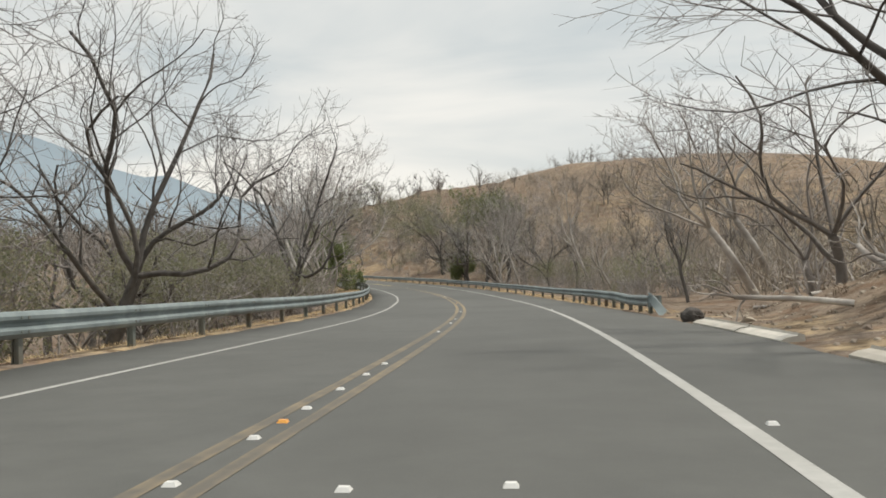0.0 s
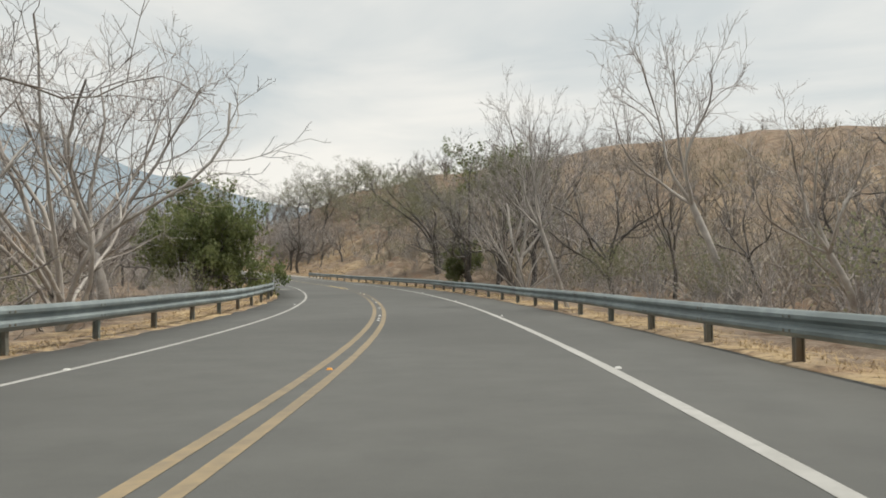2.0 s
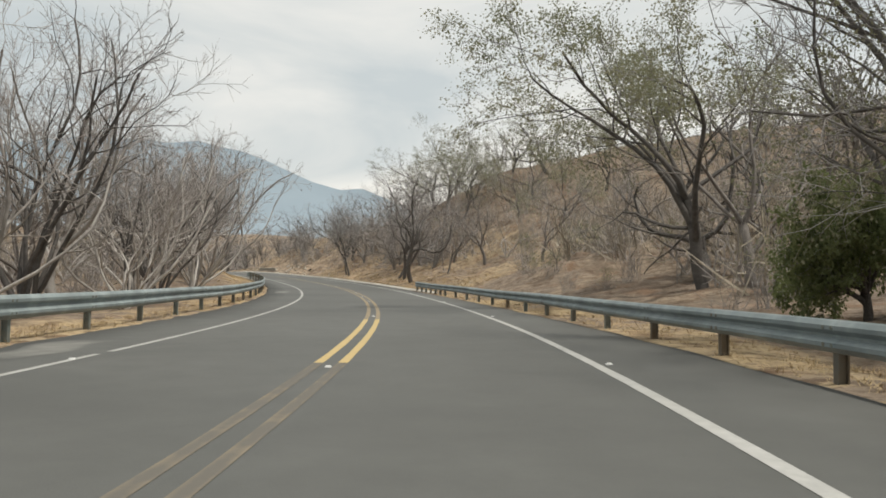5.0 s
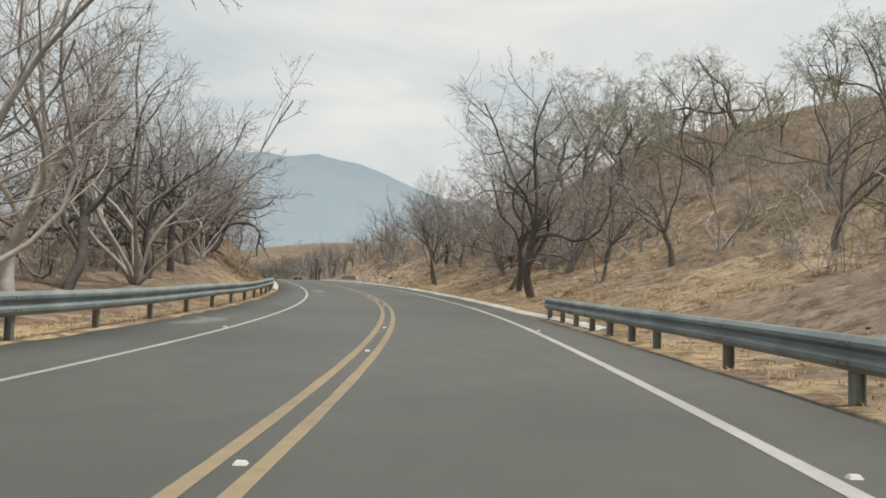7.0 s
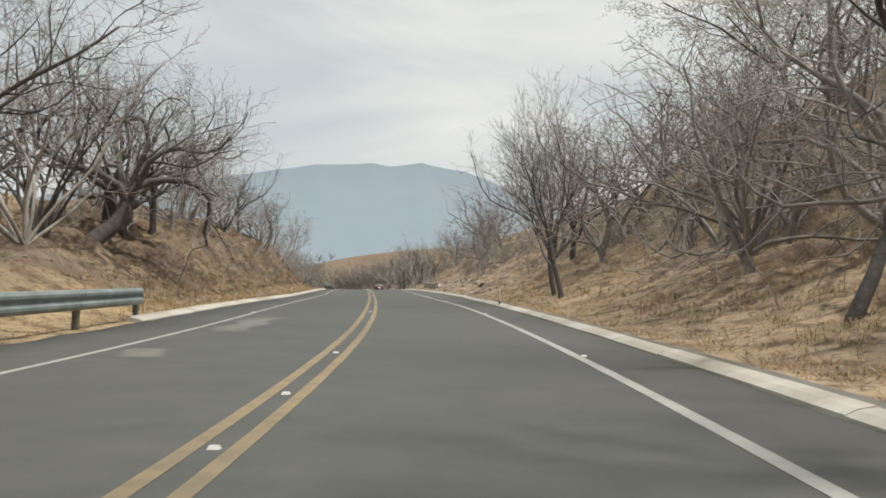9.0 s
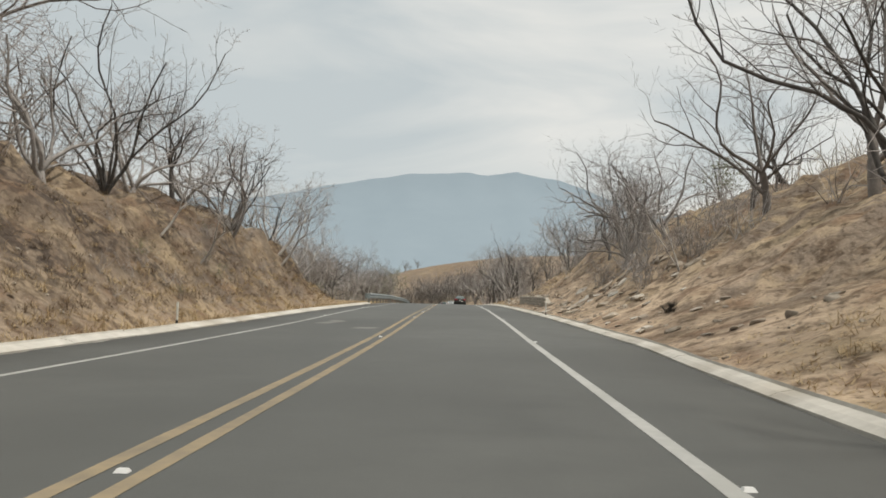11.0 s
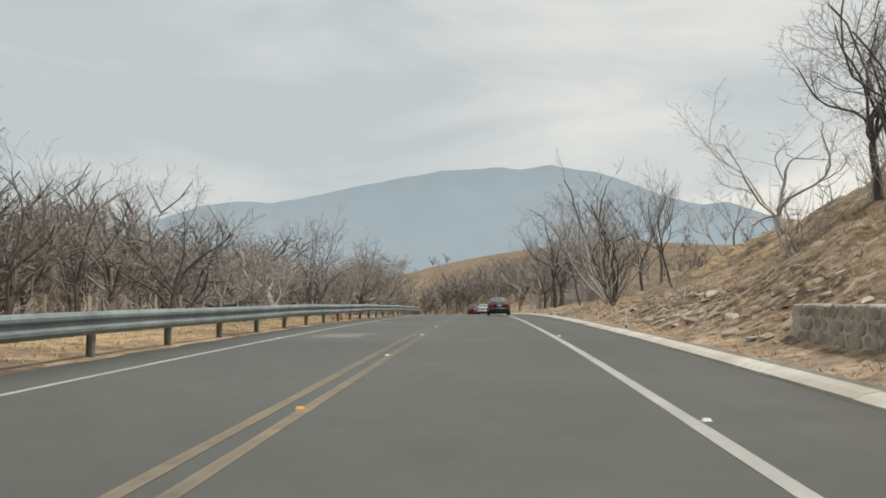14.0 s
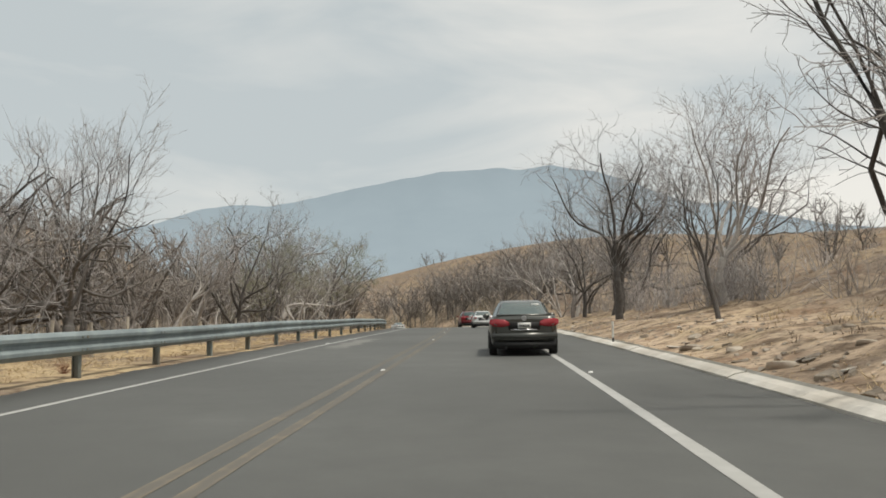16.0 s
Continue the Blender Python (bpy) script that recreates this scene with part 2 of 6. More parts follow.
def smooth(xs, ys, x):
    """Cubic interpolation through even knots."""
    n, k = len(ys), np.asarray(ys, float)
    u = np.clip((np.asarray(x, float) - xs[0]) / (xs[1] - xs[0]), 0, n - 1 - 1e-9)
    i = u.astype(int)
    a = u - i
    p0, p1, p2, p3 = (k[np.clip(i + j, 0, n - 1)] for j in (-1, 0, 1, 2))
    return p1 + 0.5 * a * (p2 - p0 + a * (2 * p0 - 5 * p1 + 4 * p2 - p3 + a * (3 * (p1 - p2) + p3 - p0)))


LINE_S = np.arange(S0, S1 + STEP, STEP)
_knots = (0.0, 20.0)
LINE_H = np.radians(smooth(_knots, HEAD, LINE_S))
LINE_G = np.radians(smooth(_knots, GRADE, LINE_S))
_d = np.stack([-np.sin(LINE_H) * np.cos(LINE_G), np.cos(LINE_H) * np.cos(LINE_G), np.sin(LINE_G)], 1) * STEP
LINE = np.zeros((len(LINE_S), 3))
LINE[1:] = np.cumsum((_d[1:] + _d[:-1]) / 2, 0)
LINE -= LINE[int(-S0 / STEP)]


def road(s, o=0.0, z=0.0):
    """World place of the point at station s, o metres to the right of the centre line, z above the road."""
    s, o, z = np.broadcast_arrays(np.asarray(s, float), np.asarray(o, float), np.asarray(z, float))
    p = np.stack([np.interp(s, LINE_S, LINE[:, k]) for k in range(3)], -1)
    h = np.interp(s, LINE_S, LINE_H)
    return p + np.stack([np.cos(h) * o, np.sin(h) * o, z], -1)


def heading(s):
    """Degrees by which the road has turned left at station s."""
    return float(np.degrees(np.interp(s, LINE_S, LINE_H)))


def nearest(x, y):
    """Station and offset of world points."""
    x, y = np.asarray(x, float), np.asarray(y, float)
    L, H, SS = LINE[::8], LINE_H[::8], LINE_S[::8]
    i = ((x[..., None] - L[:, 0]) ** 2 + (y[..., None] - L[:, 1]) ** 2).argmin(-1)
    dx, dy = x - L[i, 0], y - L[i, 1]
    return SS[i] - dx * np.sin(H[i]) + dy * np.cos(H[i]), dx * np.cos(H[i]) + dy * np.sin(H[i])


PROFILES = {1: [], -1: []}
OFFS = {1: (7.2, 9, 12, 16, 22, 35, 60, 110), -1: (7.2, 8.5, 11, 14, 20, 35, 60, 110)}


def profile(side, s, *heights):
    PROFILES[side].append((s, heights))


profile(1, -120, 0, .3, 1.5, 3.5, 4.5, 6, 9, 15)
profile(1, 12, 0, .3, 1.8, 4.0, 5, 6.5, 9, 15)
profile(1, 24, 0, .1, 1.3, 3.4, 4.2, 5, 7, 14)
profile(1, 32, 0, -.2, -.2, 0, .5, 1.8, 4.5, 13)
profile(1, 110, 0, -.2, -.1, .3, .9, 2.5, 6, 15)
profile(1, 128, 0, 0, .3, .9, 2.2, 5, 10, 19)
profile(1, 150, 0, .5, 2.2, 3.2, 4.2, 8, 15, 26)
profile(1, 166, 0, .3, 1.2, 2.5, 4.5, 9.5, 17, 28)
profile(1, 200, 0, .5, 1.7, 3, 7.5, 14.5, 21, 28)
profile(1, 218, 0, .6, 2, 4.2, 10.2, 16.5, 22, 27)
profile(1, 235, 0, .8, 2.2, 4.5, 8.5, 13.5, 18, 25)
profile(1, 262, 0, .7, 3.3, 5.8, 8.2, 10.5, 13, 18)
profile(1, 296, 0, .8, 2.8, 5.6, 8, 9, 10, 13)
profile(1, 311, 0, .8, 1.7, 3.9, 7.2, 8, 9, 12)
profile(1, 325, 0, .65, 1.1, 2.9, 6.4, 7, 8, 10)
profile(1, 345, 0, .5, 1.0, 2.2, 4.4, 5, 6, 9)
profile(1, 400, 0, .3, .9, 1.4, 2, 3, 5, 9)
profile(1, 425, 0, 1.0, 2.6, 3.6, 4.4, 5.5, 8, 11)
profile(1, 480, 0, 1.0, 2.6, 3.6, 4.4, 5.5, 8, 11)
profile(1, 560, 0, .3, 1, 1.5, 2, 3, 5, 9)
profile(-1, -120, 0, -.3, -.6, -1, -1.5, -2, -1, 3)
profile(-1, 40, 0, -.3, -.6, -1, -1.2, -1.5, 0, 3)
profile(-1, 70, 0, -.2, -.2, -.2, 0, .5, 1.5, 5)
profile(-1, 150, 0, -.1, 0, .2, .5, 1, 2, 4)
profile(-1, 185, 0, 0, .8, 1.3, 1.8, 2.5, 3, 4)
profile(-1, 200, 0, .3, 1.8, 2.8, 3.4, 3.5, 4, 5)
profile(-1, 222, 0, .7, 3.2, 4.6, 5.2, 5.5, 6, 6)
profile(-1, 240, 0, 1.2, 4.2, 5.9, 6.5, 7, 7, 7)
profile(-1, 268, 0, 1.2, 4.6, 6.1, 6.6, 6.5, 5, 3)
profile(-1, 274, 0, .9, 2.6, 3.6, 4, 4, 2, 0)
profile(-1, 282, 0, .1, .1, 0, -.2, -.5, 0, 4)
profile(-1, 340, 0, -.1, -.1, -.2, -.6, -.5, 2, 7)
profile(-1, 420, 0, -.1, -.3, -.5, -.8, 0, 3, 8)
profile(-1, 560, 0, 0, .5, 1, 1, 1, 4, 8)


def land(s, o):
    """Height of the ground above the road beside station s, without the fine relief."""
    s, o = np.broadcast_arrays(np.asarray(s, float), np.asarray(o, float))
    out = np.zeros(s.shape)
    for side in (1, -1):
        ks = [k for k, _ in PROFILES[side]]
        rows = np.array([h for _, h in PROFILES[side]])
        cols = np.stack([np.interp(s, ks, rows[:, j]) for j in range(8)], -1)
        a, f = np.abs(o), np.asarray(OFFS[side], float)
        j = np.clip(np.searchsorted(f, a) - 1, 0, 6)
        w = np.clip((a - f[j]) / (f[j + 1] - f[j]), 0, 1)
        z = np.take_along_axis(cols, j[..., None], -1)[..., 0] * (1 - w) + np.take_along_axis(cols, (j + 1)[..., None], -1)[..., 0] * w
        if side == 1:
            # soil lies level with the top of the retaining wall and falls away at its ends
            top = np.interp(s, (262, 268.4, 290.2, 294), (0.2, 0.92, 0.92, 0.3))
            z = np.where((s > 262) & (s < 294) & (a > 8.25), np.maximum(z, top), z)
            z = np.where((s > 268.4) & (s < 290.2) & (a < 8.0), np.minimum(z, 0.12 + 0.12 * np.clip(a - 6.8, 0, 1)), z)
        out = np.where(np.sign(o) == side, z, out)
    return out


# ---- mesh helpers ----
def mesh_of(name, verts, faces, material, smooth_shade=False):
    me = bpy.data.meshes.new(name)
    me.from_pydata([tuple(map(float, v)) for v in verts], [], [tuple(map(int, f)) for f in faces])
    me.materials.append(material)
    if smooth_shade:
        me.polygons.foreach_set("use_smooth", [True] * len(me.polygons))
    me.update()
    return me


def put(name, verts, faces, material, parent=None, label="", smooth_shade=False):
    ob = new(name, mesh_of(name, verts, faces, material, smooth_shade))
    if parent:
        ob.parent = parent
    if label:
        ob["label"] = label
    return ob


def part(name, bm, material, parent=None, label="", smooth_shade=False):
    """A bmesh as one mesh object under a thing or part."""
    me = bpy.data.meshes.new(name)
    bm.normal_update()
    bm.to_mesh(me)
    bm.free()
    me.materials.append(material)
    if smooth_shade:
        me.polygons.foreach_set("use_smooth", [True] * len(me.polygons))
    ob = new(name, me)
    if parent:
        ob.parent = parent
    if label:
        ob["label"] = label
    return ob


def empty(name, m):
    ob = new(name)
    ob.empty_display_size = 0.2
    ob.matrix_world = m
    return ob


def grid_faces(nr, nc, start=0, closed=False):
    """Quads of a sheet of nr rows of nc points."""
    f = []
    for i in range(nr - 1):
        for j in range(nc if closed else nc - 1):
            k = (j + 1) % nc
            a = start + i * nc
            f.append((a + j, a + k, a + nc + k, a + nc + j))
    return f


GRID_S, GRID = [], []


def height(s, o):
    """Height of the built ground above the road at station s and offset o."""
    i = min(max(int(np.searchsorted(GRID_S, s)) - 1, 0), len(GRID_S) - 2)
    w = (s - GRID_S[i]) / (GRID_S[i + 1] - GRID_S[i])
    return float((1 - w) * np.interp(o, *GRID[i]) + w * np.interp(o, *GRID[i + 1]))


def stand(s, o, z=0.0, turn=0.0, lean=0.0, size=1.0):
    """A pose on the land at station s and offset o, turned from the road's heading."""
    x, y, w = road(s, o, height(s, o) + z)
    return pose(x, y, w, lean, 0, heading(s) + turn) @ Matrix.Diagonal((size, size, size, 1))


rng = np.random.default_rng(7)


def fbm(x, y, scale, octaves=4):
    """Value noise on arrays, about -1 to 1."""
    out, amp = np.zeros(np.shape(x)), 1.0
    for k in range(octaves):
        f = 2.0 ** k / scale
        u, v = np.asarray(x) * f + 17.3 * k, np.asarray(y) * f - 9.1 * k
        i, j = np.floor(u), np.floor(v)
        a, b = u - i, v - j
        a, b = a * a * (3 - 2 * a), b * b * (3 - 2 * b)

        def h(p, q_):
            w = np.sin(p * 127.1 + q_ * 311.7 + k * 74.7) * 43758.5453
            return (w - np.floor(w)) * 2 - 1
        out += amp * ((h(i, j) * (1 - a) + h(i + 1, j) * a) * (1 - b) + (h(i, j + 1) * (1 - a) + h(i + 1, j + 1) * a) * b)
        amp *= 0.5
    return out / 1.6


# ---- road ----
EDGE_R = ((-120, 6.6), (20, 6.7), (60, 6.4), (110, 6.0), (165, 5.15), (205, 5.5), (223, 6.05), (233, 6.6), (243, 6.45), (263, 6.2), (283, 6.0), (300, 6.0), (327, 6.1), (560, 6.0))
EDGE_L = ((-120, 6.4), (50, 6.1), (90, 5.5), (115, 6.3), (165, 6.4), (195, 6.0), (240, 5.6), (265, 5.7), (300, 5.6), (560, 5.7))


def edge(side, s):
    t = EDGE_R if side > 0 else EDGE_L
    return np.interp(s, [a for a, _ in t], [b for _, b in t])


def build_road():
    ss = np.arange(-110, 545, 1.0)
    rows = []
    for s in ss:
        l, r = -edge(-1, s) + 0.08 * math.sin(s * 1.7) + 0.05 * math.sin(s * 4.1), edge(1, s) + 0.06 * math.sin(s * 1.3 + 1)
        o = np.concatenate([[l], np.linspace(l + 0.02, r - 0.02, 9), [r]])
        z = np.zeros(11)
        z[0] = z[-1] = -0.1
        rows.append(road(s, o, z))
    v = np.concatenate(rows)
    tagged(put("road", v, grid_faces(len(ss), 11), ASPHALT, smooth_shade=True), "grey asphalt two-lane road with worn surface", "road", kind="structure")


# how far the paint strays from its nominal offset along the road: centre, right and left lines
LINE_DRIFT = {
    0: ((0, 0.04), (25, 0.02), (44, -0.03), (64, -0.02), (83, -0.07), (102, -0.04), (150, -0.01), (178, 0.0), (238, -0.02), (255, -0.13), (268, -0.09), (279, -0.1), (323, -0.12), (400, 0)),
    1: ((0, -0.05), (25, 0.02), (44, 0.11), (64, 0.0), (83, 0.07), (102, -0.02), (150, 0.0), (160, 0.05), (178, 0.08), (228, 0.09), (258, 0.06), (268, 0.11), (279, 0.05), (323, 0.02), (400, 0)),
    -1: ((0, -0.12), (29, 0.02), (50, -0.2), (70, 0.02), (89, 0.02), (108, -0.18), (155, -0.07), (184, -0.14), (233, -0.1), (242, 0.0), (263, -0.4), (274, -0.27), (284, -0.25), (327, -0.2), (400, 0)),
}


def ribbon(name, s0, s1, o, width, material, parent, z=0.004, step=1.5, wear=0.0, across=2):
    """A painted line: a thin strip that follows the road, a little unevenly."""
    n = max(2, int((s1 - s0) / step) + 1)
    ss = np.linspace(s0, s1, n)
    w = width / 2 * (1 + wear * np.sin(ss * 2.3 + o))
    drift = LINE_DRIFT[0 if abs(o) < 1 else 1 if o > 0 else -1]
    at = o + np.interp(ss, [a for a, _ in drift], [b for _, b in drift])
    v = np.concatenate([road(s, np.linspace(c - k, c + k, across), z) for s, c, k in zip(ss, at, w)])
    return put(name, v, grid_faces(n, across), material, parent)


def build_lines():
    m = tagged(empty("road_marking", pose(0, 0, 0)), "white edge lines and double yellow centre line on the asphalt", "road marking", kind="structure")
    ribbon("edge_line", -80, 470, 3.86, 0.16, WHITE_LINE, m, wear=0.05)
    ribbon("edge_line", -80, 110.9, -3.8, 0.13, WHITE_LINE, m, wear=0.05)
    ribbon("edge_line", 111.4, 470, -3.78, 0.13, WHITE_LINE, m, wear=0.05)
    for o in (-0.178, 0.178):
        for s0, s1, material in ((-80, 109.5, YELLOW_LINE), (109.6, 123, YELLOW_FRESH), (123.1, 470, YELLOW_LINE)):
            line = ribbon("centre_line", s0, s1, o, 0.14, material, m, wear=0.07, across=5)
            n = len(line.data.vertices)
            worn = np.interp(np.repeat(np.linspace(s0, s1, n // 5), 5), (0, 30, 45, 72, 84, 98, 109, 123, 255, 285, 305, 330), (0.8, 0.6, 0.25, 0.25, 0.5, 0.8, 0.92, 0.15, 0.3, 0.62, 0.85, 0.92))
            worn = worn * np.tile((0.75, 1.0, 1.1, 1.0, 0.75), n // 5) + 0.1 * np.sin(np.arange(n) // 5 * 0.9) * np.sin(np.arange(n) // 5 * 0.23)
            at = line.data.attributes.new("wear", "FLOAT", "POINT")
            at.data.foreach_set("value", np.clip(worn, 0, 1).astype(np.float32))


def far_land(x, y):
    """Height of the land away from the road's corridor, with its hills."""
    s, o = nearest(x, y)
    sc, oc = np.clip(s, -115, 555), np.clip(o, -110, 110)
    z = np.interp(sc, LINE_S, LINE[:, 2]) + land(sc, oc)
    out = np.hypot(s - sc, o - oc)
    z = z * np.clip(1 - out / 450, 0, 1) - 5 * np.clip(np.minimum((104 - np.abs(o)) / 25, np.minimum((s + 108) / 25, (548 - s) / 25)), 0, 1) - 6 * np.clip(out / 400, 0, 1)
    for cx, cy, r, h in ((-330, 545, 110, 25), (-90, 600, 150, 22), (40, 320, 90, 9), (-420, 352, 66, 38)):
        z = z + h * np.exp(-((x - cx) ** 2 + (y - cy) ** 2) / r ** 2)
    return z + np.clip(out / 150, 0, 1) * 7 * fbm(x, y, 90.0)


def build_ground():
    ss = np.concatenate([np.arange(-118, -20, 3.0), np.arange(-20, 400, 0.75), np.arange(400, 558, 2.0)])
    side = np.concatenate([np.arange(0.35, 7, 0.55), np.arange(7, 16, 0.8), np.arange(16, 40, 2.0), np.arange(40, 112, 5.0)])
    rows = []
    for s in ss:
        el, er = float(edge(-1, s)), float(edge(1, s))
        o = np.concatenate([-el - side[::-1], [-el - 0.12, -el + 0.4, 0, er - 0.4, er + 0.12], er + side])
        a = np.abs(o) - np.where(o > 0, er, el)
        z = land(np.full(o.shape, s), o)
        p = road(s, o, 0)
        rough = np.clip((a - 0.3) / 3, 0, 1)
        steep = np.clip(np.abs(z) / 3, 0.25, 1.3)
        z = z + rough * steep * (0.6 * fbm(p[:, 0], p[:, 1], 6.0) + 0.6 * (0.35 - np.abs(fbm(p[:, 0] + 50, p[:, 1], 2.8, 3))) + np.where((o < 0) & (s > 204) & (s < 280), 0.62, 0.36) * fbm(p[:, 0] - 70, p[:, 1], 1.1, 2)) + np.clip((a - 20) / 40, 0, 1) * 2.5 * fbm(p[:, 0], p[:, 1], 40.0, 3)
        z = z - rough * np.clip(np.abs(z) / 2.5 - 0.1, 0, 1) * np.clip((24 - a) / 8, 0, 1) * 1.0 * np.abs(fbm(np.full(o.shape, s) + 0.5 * o, 0.12 * o, 2.4, 3))
        z = np.where(a < -0.3, -0.3, z)
        z = np.where((a >= -0.3) & (a < 0.2), -0.02, z)
        p[:, 2] += z
        rows.append(p)
        GRID_S.append(float(s))
        GRID.append((o, z))
    nc = len(rows[0])
    v = np.concatenate(rows)
    f = grid_faces(len(ss), nc)
    # the land goes on to the horizon
    rr = np.concatenate([np.linspace(4, 700, 60), np.geomspace(730, 4900, 26)])
    aa = np.linspace(0, 2 * np.pi, 181)[:-1]
    x, y = -100 + np.outer(rr, np.cos(aa)), 220 + np.outer(rr, np.sin(aa))
    z = far_land(x, y)
    n0 = len(v)
    v = np.concatenate([v, np.stack([x, y, z], -1).reshape(-1, 3)])
    f += grid_faces(len(rr), 180, n0, True)
    g = put("ground", v, f, DRY_SOIL, smooth_shade=True)
    # straw grows on the open verges, leaf litter under the scrub, pasture on far hills
    sn, on = nearest(v[:n0, 0], v[:n0, 1])
    near_road = np.clip((11.5 - np.abs(on)) / 3.5, 0.1, 1)
    near_road = np.where((on > 0) & (sn < 160), np.clip((9.3 - on) / 1.6, 0.1, 0.9), near_road)
    near_road = np.where((on < 0) & (sn > 282), np.clip((22 - np.abs(on)) / 8, 0.15, 1), near_road)
    near_road = np.where((on > 40) & (sn < 170), 0.3, near_road)
    near_road = np.where((on > 0) & (sn > 335), np.clip((15 - on) / 4, 0.3, 0.8), near_road)
    near_road = np.where((on < 0) & (sn > 204) & (sn < 278), 0.42, near_road)
    near_road = np.where((on > 0) & (on < 22) & (sn > 160) & (sn < 335), np.interp(sn, (225, 245), (0.45, 0.6)), near_road)
    at = g.data.attributes.new("straw", "FLOAT", "POINT")
    at.data.foreach_set("value", np.concatenate([near_road, np.where((x > -40) & (y > 150) & (y < 420), 0.1, 0.33).ravel()]).astype(np.float32))
    # pale sandy scree below the cut and along the shoulders past it
    pale = np.where(on > 0, np.interp(sn, (166, 180, 226, 238, 335, 420), (0, 0.7, 0.7, 1, 1, 0.7)) * np.clip((15 - on) / 5, 0, 1), 0)
    pale = np.maximum(pale, np.where((on < 0) & (sn > 205) & (sn < 282), 0.3 * np.clip((on + 9.5) / 2, 0, 1), 0))
    at = g.data.attributes.new("sand", "FLOAT", "POINT")
    at.data.foreach_set("value", np.concatenate([pale, np.where((x > -40) & (y > 150) & (y < 420), 0.3, 0.0).ravel()]).astype(np.float32))
    # burnt ground past the wall's end; dark litter and painted crevice shade on the cut bank
    ash_litter_shade = np.clip(1 - ((sn - 295) / 6.5) ** 4, 0, 1) * np.clip(1 - ((on - 9.2) / 1.7) ** 4, 0, 1) * np.clip(0.75 + 0.7 * fbm(v[:n0, 0], v[:n0, 1], 1.5, 3), 0, 0.9)
    ash_litter_shade = np.maximum(ash_litter_shade, np.clip(1 - ((sn - 306) / 8.5) ** 4, 0, 1) * np.clip(1 - ((on - 8.6) / 1.5) ** 4, 0, 1) * np.clip(0.45 + 0.9 * fbm(v[:n0, 0] + 9, v[:n0, 1], 1.3, 3), 0, 0.8))
    ash_litter_shade = np.maximum(ash_litter_shade, np.where((on < -7.6) & (on > -17) & (sn > 206) & (sn < 280), np.clip(0.4 + 2.2 * fbm(v[:n0, 0] + 31, v[:n0, 1], 2.6, 3), 0.15, 0.95) * np.clip((-on - 7.6) / 1.5, 0, 1), 0))
    at = g.data.attributes.new("burnt", "FLOAT", "POINT")
    at.data.foreach_set("value", np.concatenate([ash_litter_shade, np.zeros(len(v) - n0)]).astype(np.float32))
    tagged(g, "dry brown soil and straw-coloured grass beside the road", "ground", kind="structure")


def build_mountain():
    """A far ridge, 3.4 km off, with its haze painted into colour and glow."""
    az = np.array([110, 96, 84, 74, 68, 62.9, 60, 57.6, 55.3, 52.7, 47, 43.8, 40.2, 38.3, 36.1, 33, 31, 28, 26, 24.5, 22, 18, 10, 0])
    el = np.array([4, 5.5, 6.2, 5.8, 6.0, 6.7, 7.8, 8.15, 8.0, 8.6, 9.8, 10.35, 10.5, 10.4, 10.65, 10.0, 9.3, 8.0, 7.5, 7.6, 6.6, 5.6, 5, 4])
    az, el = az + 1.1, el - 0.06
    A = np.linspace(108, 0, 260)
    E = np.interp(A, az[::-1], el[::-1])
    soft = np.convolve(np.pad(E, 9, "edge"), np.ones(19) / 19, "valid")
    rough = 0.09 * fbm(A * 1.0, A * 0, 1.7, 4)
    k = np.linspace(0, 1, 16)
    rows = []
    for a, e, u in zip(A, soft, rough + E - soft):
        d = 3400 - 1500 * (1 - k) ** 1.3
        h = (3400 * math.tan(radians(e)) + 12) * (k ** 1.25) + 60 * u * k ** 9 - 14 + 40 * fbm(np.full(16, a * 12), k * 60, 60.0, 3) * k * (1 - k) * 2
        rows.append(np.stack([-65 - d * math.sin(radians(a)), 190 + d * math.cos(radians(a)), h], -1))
    tagged(put("mountain_backdrop", np.concatenate(rows), grid_faces(len(A), 16), PAINTED_HAZE_HILL, smooth_shade=True), "mountain ridge coloured blue-grey for haze, far behind the valley", "mountain", kind="structure")


def painted_haze_material():
    # distance haze is put into the blue-grey base colour and a faint emission
    m = mat("painted_haze_slope", (0.16, 0.195, 0.22), (0.18, 0.215, 0.24), 1.0, 0.004, bump=0, spec=0.0)
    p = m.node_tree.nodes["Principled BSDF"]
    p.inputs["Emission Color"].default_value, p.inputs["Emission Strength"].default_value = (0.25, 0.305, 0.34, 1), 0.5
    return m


PAINTED_HAZE_HILL = painted_haze_material()
build_road()
build_lines()
build_ground()
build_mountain()


